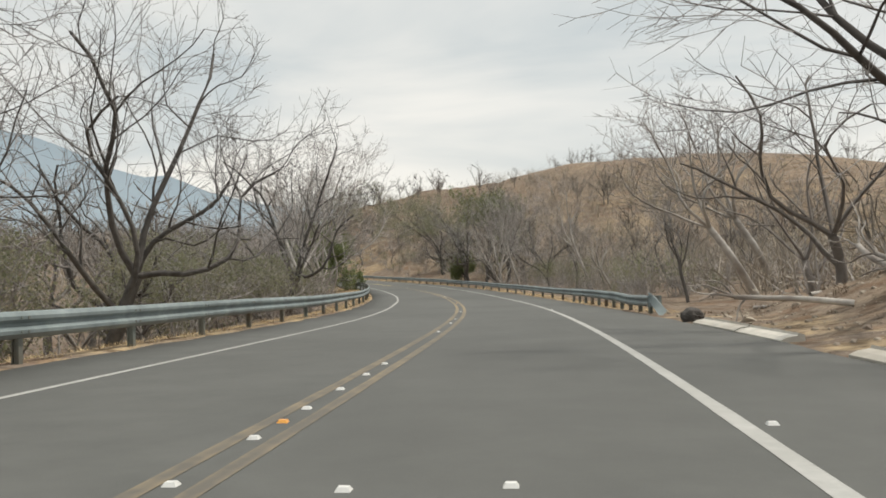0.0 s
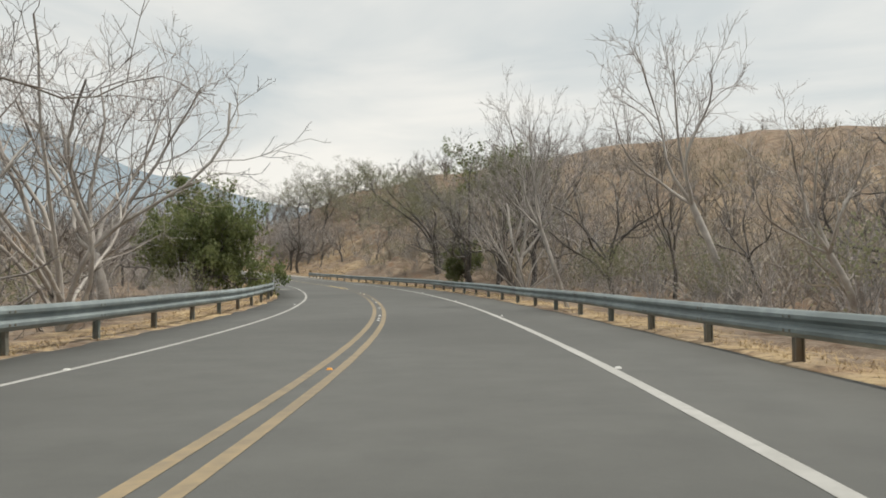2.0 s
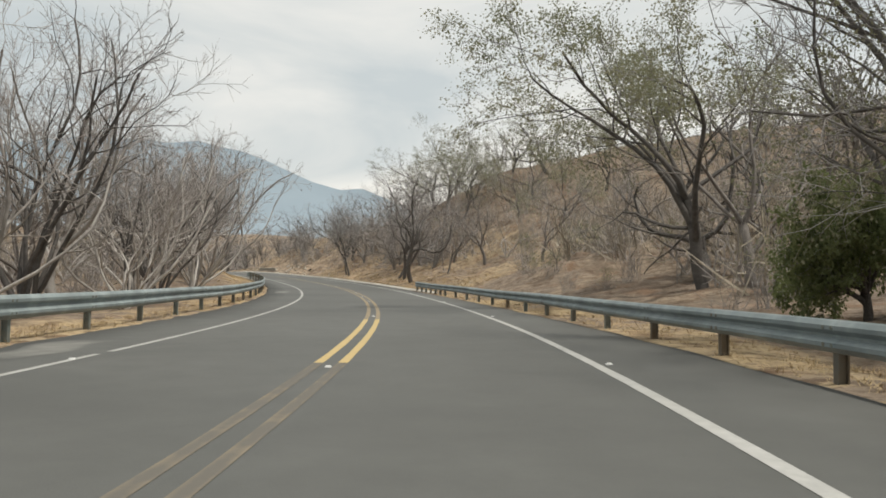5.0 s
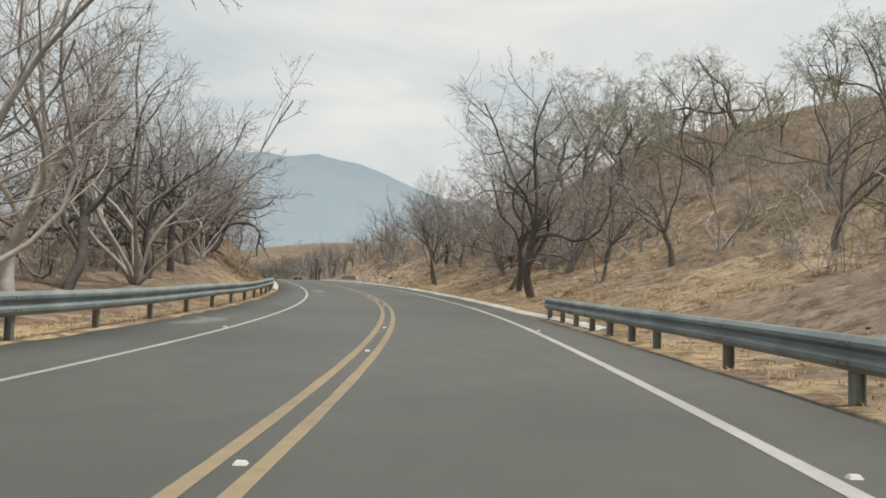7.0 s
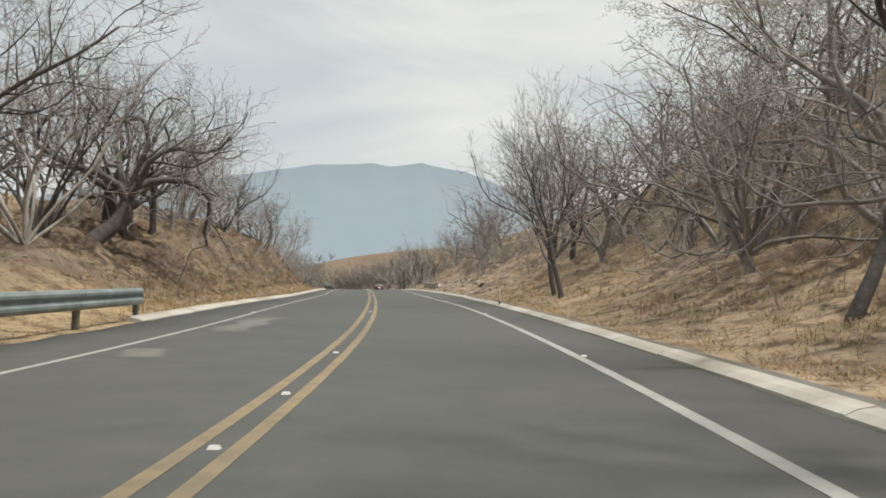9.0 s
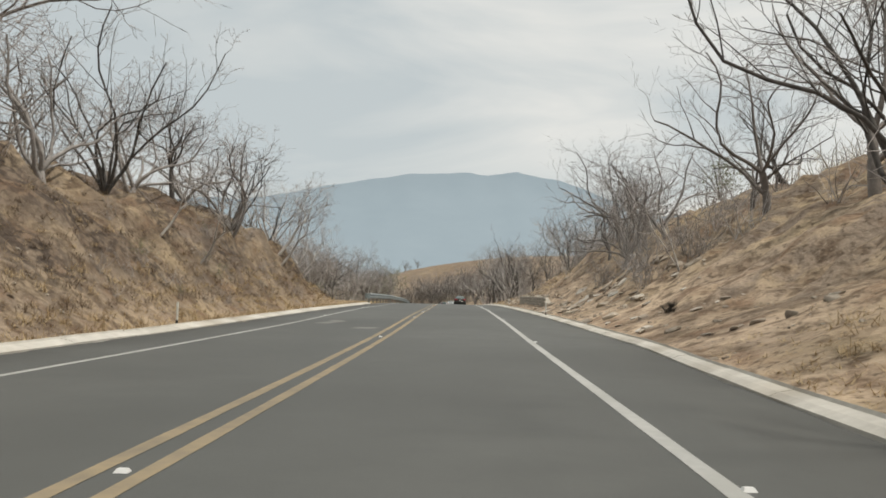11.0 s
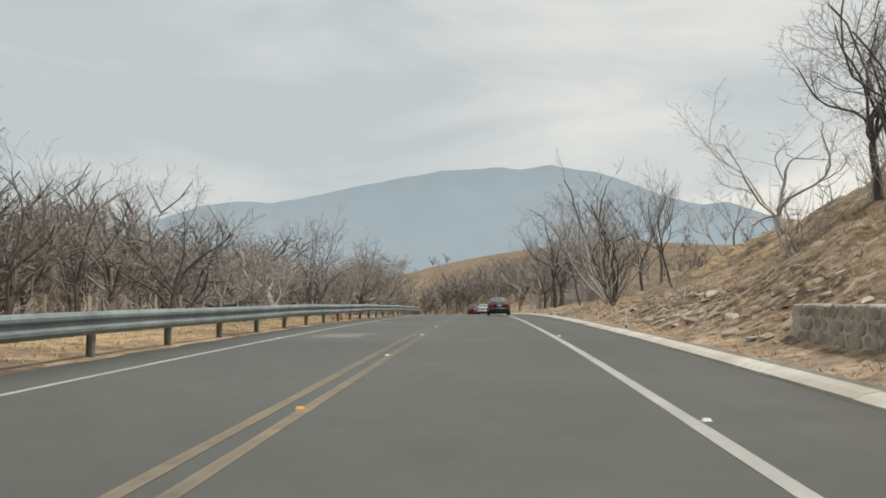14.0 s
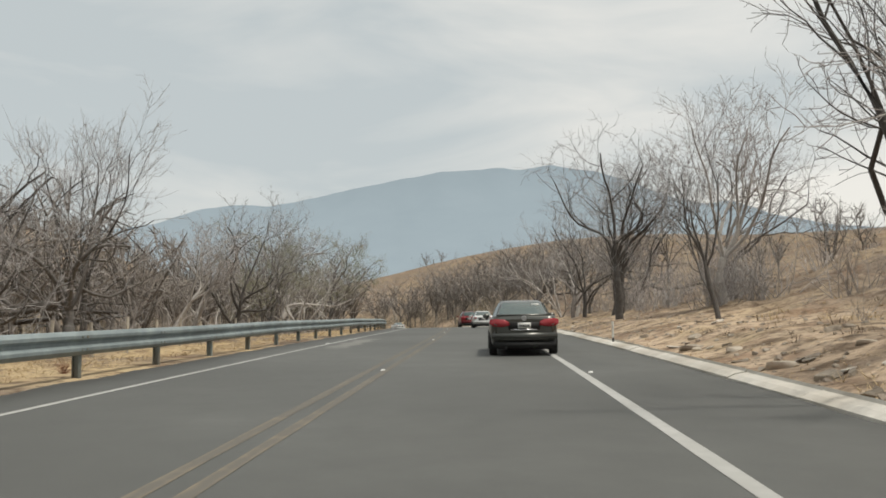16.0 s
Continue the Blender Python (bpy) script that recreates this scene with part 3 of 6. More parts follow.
# ---- kerbs ----
def build_kerb(name, side, s0, s1, label, width=0.44, gap=()):
    k = tagged(empty(name, pose(*road(s0, side * float(edge(side, s0))))), label, "kerb", kind="structure")
    inv = k.matrix_world.inverted()
    prof = ((0.0, -0.05), (0.0, 0.03), (0.12, 0.085), (0.3, 0.115), (width - 0.12, 0.16), (width - 0.02, 0.13), (width, -0.05))
    s = s0
    while s < s1:
        e = min(s + 3.0, s1)
        if not any(a < s + 1.5 < b for a, b in gap):
            v = []
            dz, do = rng.uniform(-0.008, 0.008), rng.uniform(-0.012, 0.012)
            for t in np.linspace(s + 0.005, e - 0.005, 3):
                out = 0.42 * min(max((167 - t) / 5, 0), 1) if name == "kerb_1" else 0.0
                for o, z in prof:
                    v.append(inv @ Vector(road(t, side * (float(edge(side, t)) - 0.02 + o + do + out), z + dz * (z > 0))))
            f = grid_faces(3, 7)
            f += [tuple(range(7)), tuple(range(20, 13, -1))]
            put("kerb_segment", v, f, CONCRETE, k)
        s = e
    return k


build_kerb("kerb_1", 1, 157, 470, "whitish concrete kerb along the outer edge of the shoulder")
build_kerb("kerb_2", -1, 196, 284, "whitish concrete kerb at the foot of the earth bank")
build_kerb("kerb_3", 1, -60, 22, "broken whitish concrete kerb beside rubble", gap=((13, 16.5),))


# ---- guard rails ----
def rail_profile(up):
    """The W section, traffic face outwards: (out, up)."""
    return tuple((o, z * up) for o, z in ((0.0, 0.0), (0.03, 0.012), (0.08, 0.055), (0.08, 0.095), (0.01, 0.14), (0.01, 0.17), (0.08, 0.215), (0.08, 0.255), (0.03, 0.298), (0.0, 0.31)))


def build_rail(name, side, s0, s1, label, gap=0.3, dips=(), flare=True, low0=0.36, up=1.52, pitch=3.81):
    """dips: stations between which the beam is lowered, and by how much."""
    g = tagged(empty(name, pose(*road(s0, side * (float(edge(side, s0)) + gap)))), label, "guard rail")
    inv = g.matrix_world.inverted()
    n = int(round((s1 - s0) / pitch))
    st = np.linspace(s0, s1, n + 1)
    posts = sorted(list(st) + [t - 1.9 for t in (*st[1:6], *st[-3:])] if name == "guard_rail" and s1 == 163.0 else list(st))
    prof = rail_profile(up)
    low = lambda t: low0 + 0.012 * math.sin(t * 0.31) - (np.interp(t, [a for a, _ in dips], [b for _, b in dips]) if dips else 0)

    def place(t, out, z):
        return inv @ Vector(road(t, side * (float(edge(side, t)) + gap - out), z))
    for i in range(n):
        v = []
        m = 5
        for t in np.linspace(st[i] - 0.16, st[i + 1] + 0.16, m):
            lap = 0.004 if t < st[i] + 0.2 else 0.0
            for o, z in prof:
                v.append(place(t, o + 0.02 + lap, low(t) + z))
            for o, z in reversed(prof):
                v.append(place(t, o + 0.014 + lap, low(t) + z))
        f = grid_faces(m, 20, closed=True)
        b = put("beam", v, f, STEEL, g)
        for t in (st[i] - 0.1, st[i] + 0.1):
            for z in (0.075 * up, 0.235 * up):
                bv, bf, k = [], [], 0
                c = low(t) + z
                for out in (0.09, 0.115):
                    for a in range(6):
                        bv.append(place(t + 0.028 * math.cos(a * 1.0472), out, c + 0.028 * math.sin(a * 1.0472)))
                bf += [(k + a, k + (a + 1) % 6, k + 6 + (a + 1) % 6, k + 6 + a) for a in range(6)] + [tuple(k + 6 + a for a in range(6))]
                put("bolt", bv, bf, POST_STEEL, b)
    for t in posts:
        tilt = rng.uniform(-0.03, 0.03)
        # I-section post behind the beam
        sec = ((-0.06, 0.01), (0.06, 0.01), (0.06, -0.01), (0.012, -0.012), (0.012, -0.11), (0.06, -0.112), (0.06, -0.13), (-0.06, -0.13), (-0.06, -0.112), (-0.012, -0.11), (-0.012, -0.012), (-0.06, -0.01))
        v = []
        for z in (-0.5, low(t) + 0.27 * up):
            for a, o in sec:
                v.append(place(t + a + tilt * z, o, z))
        f = [(j, (j + 1) % 12, 12 + (j + 1) % 12, 12 + j) for j in range(12)] + [tuple(range(12, 24))]
        put("post", v, f, POST_STEEL, g)
    if flare:
        for end, sg in ((s0, -1), (s1, 1)):
            v = []
            for q_ in np.linspace(0, 1, 6):
                a = q_ * 2.6
                t, out = end + sg * (0.16 + 0.22 * math.sin(a)), 0.02 - 0.22 * (1 - math.cos(a))
                for o, z in ((out, 0.0), (out, 0.31 * up), (out - 0.01, 0.31 * up), (out - 0.01, 0.0)):
                    v.append(place(t, o + 0.06 * (1 - q_), low(end) + z))
            put("end_piece", v, grid_faces(6, 4, closed=True), STEEL, g)
    return g


bent = build_rail("guard_rail", 1, 29.4, 163.0, "grey galvanised steel guard rail on steel posts, bent near its end", dips=((29, 0.12), (33, 0.12), (36, 0.02), (40, 0.0)), up=1.3, pitch=3.71)
# the torn, fluted strip that hangs from the first beam's end to the ground
bv = []
flutes = [(0.34 * (k / 8 - 0.5), 0.035 * (1 if k % 2 else -1)) for k in range(9)]
for t, o, z, turn in ((29.35, 6.92, 0.6, 0.0), (28.95, 6.96, 0.5, 0.25), (28.5, 7.02, 0.3, 0.5), (28.1, 7.08, 0.12, 0.7), (27.75, 7.12, 0.01, 0.8)):
    for thick in (0, 0.006):
        for w, d in (flutes if not thick else reversed(flutes)):
            bv.append(bent.matrix_world.inverted() @ Vector(road(t + 0.5 * w * turn, o + d + thick + w * math.sin(turn), z + w * math.cos(turn) * 0.8 + 0.05)))
put("torn_strip", bv, grid_faces(5, 18, closed=True), STEEL, bent, "bent, torn steel strip")
build_rail("guard_rail", -1, -62.0, 196.8, "grey galvanised steel guard rail on steel posts above dry grass", gap=0.35, low0=0.45, pitch=4.17)
build_rail("guard_rail", -1, 285.9, 455.0, "grey galvanised steel guard rail on posts beside straw-coloured grass", gap=0.3, low0=0.445, pitch=3.9)


# ---- trees ----
class Wood:
    """Collects tapered tubes and leaves for one tree."""

    def __init__(self, seed):
        self.r = random.Random(seed)
        self.q = random.Random(seed + 1000)
        self.c = Vector((0, 0, 0))
        self.v, self.f = {"trunk": [], "crown": [], "leaves": []}, {"trunk": [], "crown": [], "leaves": []}

    def tube(self, kind, pts, radii, sides):
        v, f = self.v[kind], self.f[kind]
        k0 = len(v)
        up = Vector((0.3, 0.2, 1))
        for i, (p, r) in enumerate(zip(pts, radii)):
            d = (pts[min(i + 1, len(pts) - 1)] - pts[max(i - 1, 0)]).normalized()
            x = d.cross(up)
            x = x.normalized() if x.length > 0.05 else d.orthogonal().normalized()
            y = d.cross(x)
            for a in range(sides):
                c = 2 * math.pi * a / sides
                v.append(p + x * (r * math.cos(c)) + y * (r * math.sin(c)))
        for i in range(len(pts) - 1):
            for a in range(sides):
                b = (a + 1) % sides
                f.append((k0 + i * sides + a, k0 + i * sides + b, k0 + (i + 1) * sides + b, k0 + (i + 1) * sides + a))

    def strip(self, kind, pts, radii):
        """A twig too fine to be round."""
        v, f = self.v[kind], self.f[kind]
        k0 = len(v)
        x = (pts[-1] - pts[0]).cross(self.vec()).normalized()
        for p, r in zip(pts, radii):
            v += [p - x * r, p + x * r]
        f += [(k0 + 2 * i, k0 + 2 * i + 1, k0 + 2 * i + 3, k0 + 2 * i + 2) for i in range(len(pts) - 1)]

    def vec(self, k=1.0):
        return Vector((self.r.gauss(0, k), self.r.gauss(0, k), self.r.gauss(0, k)))

    def leaf(self, p, size):
        v, f = self.v["leaves"], self.f["leaves"]
        d, e = self.vec().normalized(), self.vec().normalized()
        d.z -= 0.3
        n = d.cross(e).normalized()
        w = d.cross(n).normalized() * size * 0.4
        k = len(v)
        v += [p, p + d * size * 0.5 + w + n * size * 0.12, p + d * size, p + d * size * 0.5 - w + n * size * 0.12]
        f += [(k, k + 1, k + 2), (k, k + 2, k + 3)]

    def limb(self, p, d, length, rad, level, S):
        """A tapered branch with side branches along it, each with its own."""
        r, last = self.r, S["levels"]
        n = (7, 9, 6, 3)[level] if level < last else 2
        pts, radii, dirs = [p], [rad], []
        tip = rad * (0.75 if level == 0 else 0.34)
        bend, phase = self.vec(S["wob"]), r.uniform(0, 6.28)
        fine = (0.35, 0.75, 0.8, 1.0)[level] if level < last else 1.8
        for i in range(n):
            sway = math.sin(phase + 6.5 * i / n) * (0.5 if level == 0 else S["sway"])
            d = (d + self.vec(S["wob"] * fine) + bend * sway + Vector((0, 0, S["up"] * (0.2 if level == 0 else 7 / n * 0.9 if level == 1 else 0.8)))).normalized()
            flat = Vector((p.x - self.c.x, p.y - self.c.y, 0))
            if level and flat.length > 0.2:
                d = (d + flat.normalized() * S["out"]).normalized()
            if level >= last - 1:
                d = (d + Vector((0, 0, S["droop"]))).normalized()
            p = p + d * (length / n)
            pts.append(p)
            dirs.append(d)
            radii.append(max(rad + (tip - rad) * ((i + 1) / n) ** 0.8, 0.006 if level < last else 0.0042))
        if level < last and not (level == 3 and S.get("lite")):
            self.tube("trunk" if level <= 2 else "crown", pts, radii, 8 if level == 0 else 5 if level == 1 and not S.get("lite") else 3)
        else:
            if level < last:
                self.strip("crown", pts, radii)
            else:
                self.strip("crown", [pts[0], pts[-1]], [radii[0], 0.003])
        if S["leaves"] and level >= last - 1:
            for _ in range(S["leaves"]):
                c, size = r.choice(pts[1:]) + self.vec(S["leaf"] * 0.8), S["leaf"] * r.uniform(0.6, 1.3)
                self.leaf(c, size * (0.7 if "sprig" in S else 1))
                r = self.r
                self.r = self.q
                for _ in range(S.get("sprig", 1) - 1):
                    self.leaf(c + self.vec(S["leaf"] * 1.3), size * 0.7)
                self.r = r
        if level >= last:
            return
        kids = S["kids"][min(level, len(S["kids"]) - 1)]
        phase = r.uniform(0, 6.28)
        for k in range(kids):
            if level == 0:
                i = n if r.random() < S["crotch"] or k < 2 else r.randint(max(2, n - 3), n)
            else:
                i = min(n, max(1, round(n * (S["bare"] + (1 - S["bare"]) * (k + r.random()) / kids))))
            pos = i / n
            phase += 2.4 + r.uniform(-0.5, 0.5)
            x = dirs[i - 1].orthogonal().normalized()
            x.rotate(Matrix.Rotation(phase, 3, dirs[i - 1]))
            ang = radians(r.uniform(*(S["fork"] if level == 0 else S["angle"])))
            nd = dirs[i - 1] * math.cos(ang) + x * math.sin(ang)
            if level == 0:
                ln = S["reach"] * r.uniform(0.75, 1.15)
            else:
                ln = min(length, S["reach"] * 1.05) * (S["ratio"] - 0.22 * pos) * r.uniform(0.7, 1.2) * (0.9 if level == last - 1 else 1.0)
            self.limb(pts[i], nd, ln, max(radii[i] * r.uniform(*((0.5, 0.72) if level == 0 else (0.44, 0.66))), 0.0065 if level + 1 < last else 0.0048), level + 1, S)


BASE = dict(levels=4, wob=0.13, sway=1.5, up=0.07, out=0.02, droop=0.0, leaves=0, leaf=0.1, fork=(18, 46), angle=(28, 58), kids=(5, 7, 7, 4), crotch=0.6, bare=0.3, ratio=0.62, reach=4.6)
KINDS = {
    "spreading": dict(trunk=1.9, rad=0.16, lean=(0.16, 0.05), S=dict(BASE, fork=(18, 50), up=0.08, wob=0.16, kids=(6, 7, 7, 7))),
    "upright": dict(trunk=2.6, rad=0.12, lean=(0.05, 0.02), S=dict(BASE, up=0.13, out=0.0, fork=(10, 34), angle=(24, 46), kids=(6, 7, 7, 5))),
    "leaning": dict(trunk=3.2, rad=0.13, lean=(0.6, 0.1), S=dict(BASE, up=0.09, fork=(15, 45), kids=(4, 7, 7, 4), wob=0.16, reach=4.0)),
    "clump": dict(trunk=0.35, rad=0.13, lean=(0.0, 0.0), S=dict(BASE, up=0.06, fork=(8, 44), kids=(9, 7, 6, 3), reach=6.0, ratio=0.46, bare=0.35)),
    "gnarled": dict(trunk=2.0, rad=0.24, lean=(0.28, -0.12), S=dict(BASE, wob=0.24, up=0.0, out=0.03, fork=(30, 68), angle=(30, 70), kids=(6, 7, 7, 4), reach=4.4)),
    "crooked": dict(trunk=2.6, rad=0.17, lean=(0.06, -0.04), S=dict(BASE, wob=0.2, up=0.07, out=0.02, fork=(14, 46), angle=(30, 65), kids=(6, 7, 7, 5), reach=4.6, droop=-0.05)),
    "twiggy": dict(trunk=0.8, rad=0.14, lean=(0.1, 0.15), S=dict(BASE, wob=0.2, up=0.03, fork=(15, 62), angle=(30, 65), kids=(7, 7, 6, 4), reach=4.0, droop=-0.04)),
    "leafy": dict(trunk=1.5, rad=0.24, lean=(0.05, 0.0), S=dict(BASE, wob=0.16, up=0.03, fork=(15, 75), angle=(30, 70), kids=(9, 8, 7, 4), leaves=11, leaf=0.155, reach=3.6, bare=0.2)),
    "tall_leafy": dict(trunk=3.6, rad=0.12, lean=(0.08, 0.0), S=dict(BASE, wob=0.16, up=0.05, fork=(15, 65), angle=(30, 65), kids=(7, 7, 6, 4), leaves=7, leaf=0.1, reach=3.0, bare=0.2)),
    "sparse": dict(trunk=2.4, rad=0.145, lean=(0.16, 0.0), S=dict(BASE, out=0.05, up=0.03, fork=(25, 60), kids=(6, 7, 6, 4), leaves=7, leaf=0.07, sprig=4)),
}
KINDS["sparse_thin"] = dict(KINDS["sparse"], S=dict(KINDS["sparse"]["S"], sprig=2))


def wood_mesh(name, w, kind, material, scale):
    v = [p * scale for p in w.v[kind]]
    return mesh_of(name, v, w.f[kind], material, kind != "leaves")


def tree_model(name, kind, seed, bark, twig, leaf=None, height=8.0):
    """Meshes of one tree, brought to a height of 8 m."""
    K = KINDS[kind]
    w = Wood(seed)
    w.limb(Vector((0, 0, -0.25)), Vector((K["lean"][0], K["lean"][1], 1)).normalized(), K["trunk"], K["rad"], 0, K["S"])
    top = float(np.percentile([p.z for p in w.v["crown"]], 97))
    k = height / top
    out = {"trunk": wood_mesh("trunk", w, "trunk", bark, k), "crown": wood_mesh("crown", w, "crown", twig, k)}
    if leaf:
        out["foliage"] = wood_mesh("foliage", w, "leaves", leaf, k)
    return out


MODELS = {}


def add_model(key, *a, **k):
    MODELS[key] = tree_model(key, *a, **k)


add_model("spread_a", "spreading", 3, BARK_DARK, TWIG_GREY)
add_model("spread_b", "spreading", 83, BARK_DARK, TWIG_GREY)
add_model("spread_pale", "spreading", 23, BARK_PALE, TWIG_PALE)
add_model("upright_a", "upright", 5, BARK_DARK, TWIG_GREY)
add_model("upright_b", "upright", 17, BARK_DARK, TWIG_GREY)
add_model("upright_pale", "upright", 29, BARK_PALE, TWIG_PALE)
add_model("leaning_pale", "leaning", 8, BARK_PALE, TWIG_PALE)
add_model("leaning_dark", "leaning", 13, BARK_DARK, TWIG_GREY)
add_model("clump_a", "clump", 2, BARK_DARK, TWIG_GREY)
add_model("clump_pale", "clump", 31, BARK_PALE, TWIG_PALE)
add_model("gnarled_a", "gnarled", 6, BARK_DARK, TWIG_GREY)
add_model("gnarled_pale", "gnarled", 61, BARK_PALE, TWIG_GREY)
add_model("gnarled_b", "gnarled", 19, BARK_DARK, TWIG_GREY)
add_model("crooked_a", "crooked", 33, BARK_DARK, TWIG_GREY)
add_model("crooked_b", "crooked", 37, BARK_DARK, TWIG_GREY)
add_model("twiggy_a", "twiggy", 4, BARK_ASH, TWIG_PALE)
add_model("twiggy_b", "twiggy", 14, BARK_ASH, TWIG_PALE)
add_model("leafy", "leafy", 7, BARK_DARK, TWIG_GREY, LEAF_GREEN)
add_model("sparse_a", "sparse", 9, BARK_DARK, TWIG_GREY, LEAF_OLIVE)
add_model("leafy_tall", "tall_leafy", 25, BARK_DARK, TWIG_GREY, LEAF_GREEN)
add_model("sparse_b", "sparse_thin", 21, BARK_DARK, TWIG_GREY, LEAF_OLIVE)

for key, kind, seed, bark, twig in (("spread_lite", "spreading", 43, BARK_MID, TWIG_GREY), ("upright_lite", "upright", 47, BARK_DARK, TWIG_GREY), ("clump_lite", "clump", 53, BARK_PALE, TWIG_PALE), ("gnarled_lite", "gnarled", 59, BARK_DARK, TWIG_GREY), ("twiggy_lite", "twiggy", 67, BARK_ASH, TWIG_PALE), ("spread_lite_pale", "spreading", 73, BARK_PALE, TWIG_PALE)):
    KINDS["lite"] = dict(KINDS[kind], S=dict(KINDS[kind]["S"], kids=(5, 5, 5, 4), lite=True))
    add_model(key, "lite", seed, bark, twig)

KINDS["shrub"] = dict(KINDS["twiggy"], S=dict(KINDS["twiggy"]["S"], kids=(6, 5, 5, 4), lite=True, leaves=4, leaf=0.1))
add_model("shrub_olive", "shrub", 97, BARK_MID, TWIG_GREY, LEAF_OLIVE)
add_model("clump_fan", "clump", 101, BARK_PALE, TWIG_GREY)
MODELS["upright_tall"] = MODELS["upright_b"]

LABELS = {
    "shrub": "bushy low tree with thin olive-green leaves behind the rail",
    "spread": "bare grey-brown tree with wide spreading branches on dry ground",
    "upright": "slender bare tree with upright twiggy branches on dry ground",
    "leaning": "bare tree with a leaning trunk beside the road",
    "clump": "bare tree with many stems rising from one base",
    "gnarled": "gnarled dark bare tree with crooked limbs on dry ground",
    "crooked": "old dark-barked bare tree with crooked drooping branches",
    "twiggy": "low dense tree of tan leafless twigs on the slope",
    "leafy": "full green leafy tree with a round dense crown",
    "sparse": "tree with thin olive-green leaves on spreading dark branches",
}


def plant(key, s, o, height, turn=0.0, lean=0.0, z=0.0, wide=1.0):
    """A tree of the given model and height on the land."""
    if (s > 385 or height < 4.5 or abs(o) > 13.6) and key not in ("gnarled_pale", "clump_fan", "upright_tall") and key.split("_")[0] in ("spread", "upright", "clump", "gnarled", "twiggy"):
        key = "spread_lite_pale" if key == "spread_pale" else key.split("_")[0] + "_lite"
    base = key.split("_")[0]
    k = height * 0.93 / 8.0
    label = LABELS[base]
    if key.endswith("pale"):
        label = label.replace("bare", "pale-barked bare").replace("grey-brown ", "")
    t = tagged(empty("tree", stand(s, o, z - 0.2, turn, lean) @ Matrix.Diagonal((k * wide, k * wide, k, 1))), label, "tree", "roadside trees")
    for name, me in MODELS[key].items():
        ob = new(name, me)
        ob.parent = t
    return t

# trees on the right, stations 17 to 92
for a in (("spread_b", 17.5, 12, 12.5, 40, 0, 0, 1.2), ("spread_a", 30, 14, 11, 200), ("spread_a", 36, 15.5, 9.5, 90), ("leaning_pale", 44, 16.5, 11.5, 170, 0, 0, 1.2), ("upright_a", 46.9, 13.3, 9.2, 0),
          ("leaning_pale", 48.4, 19.5, 13, 175, 0, 0, 1.1), ("leaning_pale", 60, 12.5, 6.0, 185), ("leaning_pale", 70, 13.8, 12, 165, 0, 0, 0.7), ("leaning_dark", 70, 15, 6, 170), ("leaning_pale", 74.3, 8.3, 10.5, 165, 0, 0, 0.55),
          ("upright_pale", 78, 14.5, 8.5, 60), ("spread_b", 84, 13.5, 9.5, 20), ("upright_pale", 85, 17, 8, 30), ("clump_pale", 92, 10.5, 8.5, 90), ("spread_pale", 92, 10.5, 12, 60)):
    plant(*a)
# trees on the right, stations 96 to 186
for a in (("upright_b", 96, 12, 13, 10), ("spread_a", 98, 15, 10.5, 70), ("clump_a", 102, 12.5, 9, 40), ("upright_a", 104, 15, 10.5, 70), ("sparse_b", 108, 13, 11.5, 20), ("spread_a", 113.5, 12.2, 13.5, 250),
          ("leafy_tall", 115, 15.5, 13.5, 0), ("sparse_a", 131, 14.2, 13.6, 150, 0, 0, 1.15), ("leafy", 118.4, 13.2, 4.2, 90, 0, 0, 0.8), ("spread_a", 129.8, 15.6, 13, 80),
          ("gnarled_b", 134, 15, 11, 80), ("upright_pale", 147, 12, 3, 0), ("leaning_dark", 176.8, 11.5, 6.5, 10), ("crooked_a", 179.3, 8.5, 13, 175, 0, 0, 1.0), ("crooked_b", 186, 9.4, 9.5, 70)):
    plant(*a)
# trees on the right, stations 186 to 218
for a in (("upright_a", 186.5, 19, 5, 0), ("leaning_dark", 188.5, 9.2, 9.8, -20), ("twiggy_a", 188.5, 13.5, 9, 0), ("twiggy_b", 193, 13.5, 9, 10), 
          ("twiggy_a", 196.9, 11.4, 7.5, 200), ("twiggy_b", 200, 13, 7, 130), ("twiggy_a", 202, 15, 7.5, 300), ("twiggy_a", 206, 14, 7, 0),
          ("upright_a", 210, 8.6, 10.8, 20), ("twiggy_b", 211, 15, 8, 250), ("upright_b", 212.5, 8.9, 10.2, 120), ("sparse_b", 215, 25, 13.5, 0), ("twiggy_b", 218, 13, 7.5, 60)):
    plant(*a)
# trees on the right, stations 222 to 295
for a in (("twiggy_a", 222, 15.5, 8, 110), ("spread_b", 226, 13.2, 10.6, 130), ("clump_a", 232, 13.5, 10, 20), ("spread_a", 240, 16, 11.5, 50), ("spread_a", 223.5, 18, 9.6, 10), ("spread_b", 228.5, 20.5, 9.4, 250), ("gnarled_a", 234, 19, 9, 60), ("clump_a", 248.7, 11.8, 4.2, 10),
          ("twiggy_a", 260.6, 11.8, 6.2, 40), ("twiggy_a", 262, 14.5, 6.5, 200), ("twiggy_b", 267, 12.8, 5.5, 220),
          ("upright_b", 269, 13.5, 7.5, 0), ("crooked_a", 273, 13.2, 6.5, 20), ("twiggy_b", 276, 15, 7.5, 120), ("spread_b", 281, 15.5, 10.5, 200), ("clump_a", 295, 13.5, 6.2, 60)):
    plant(*a)
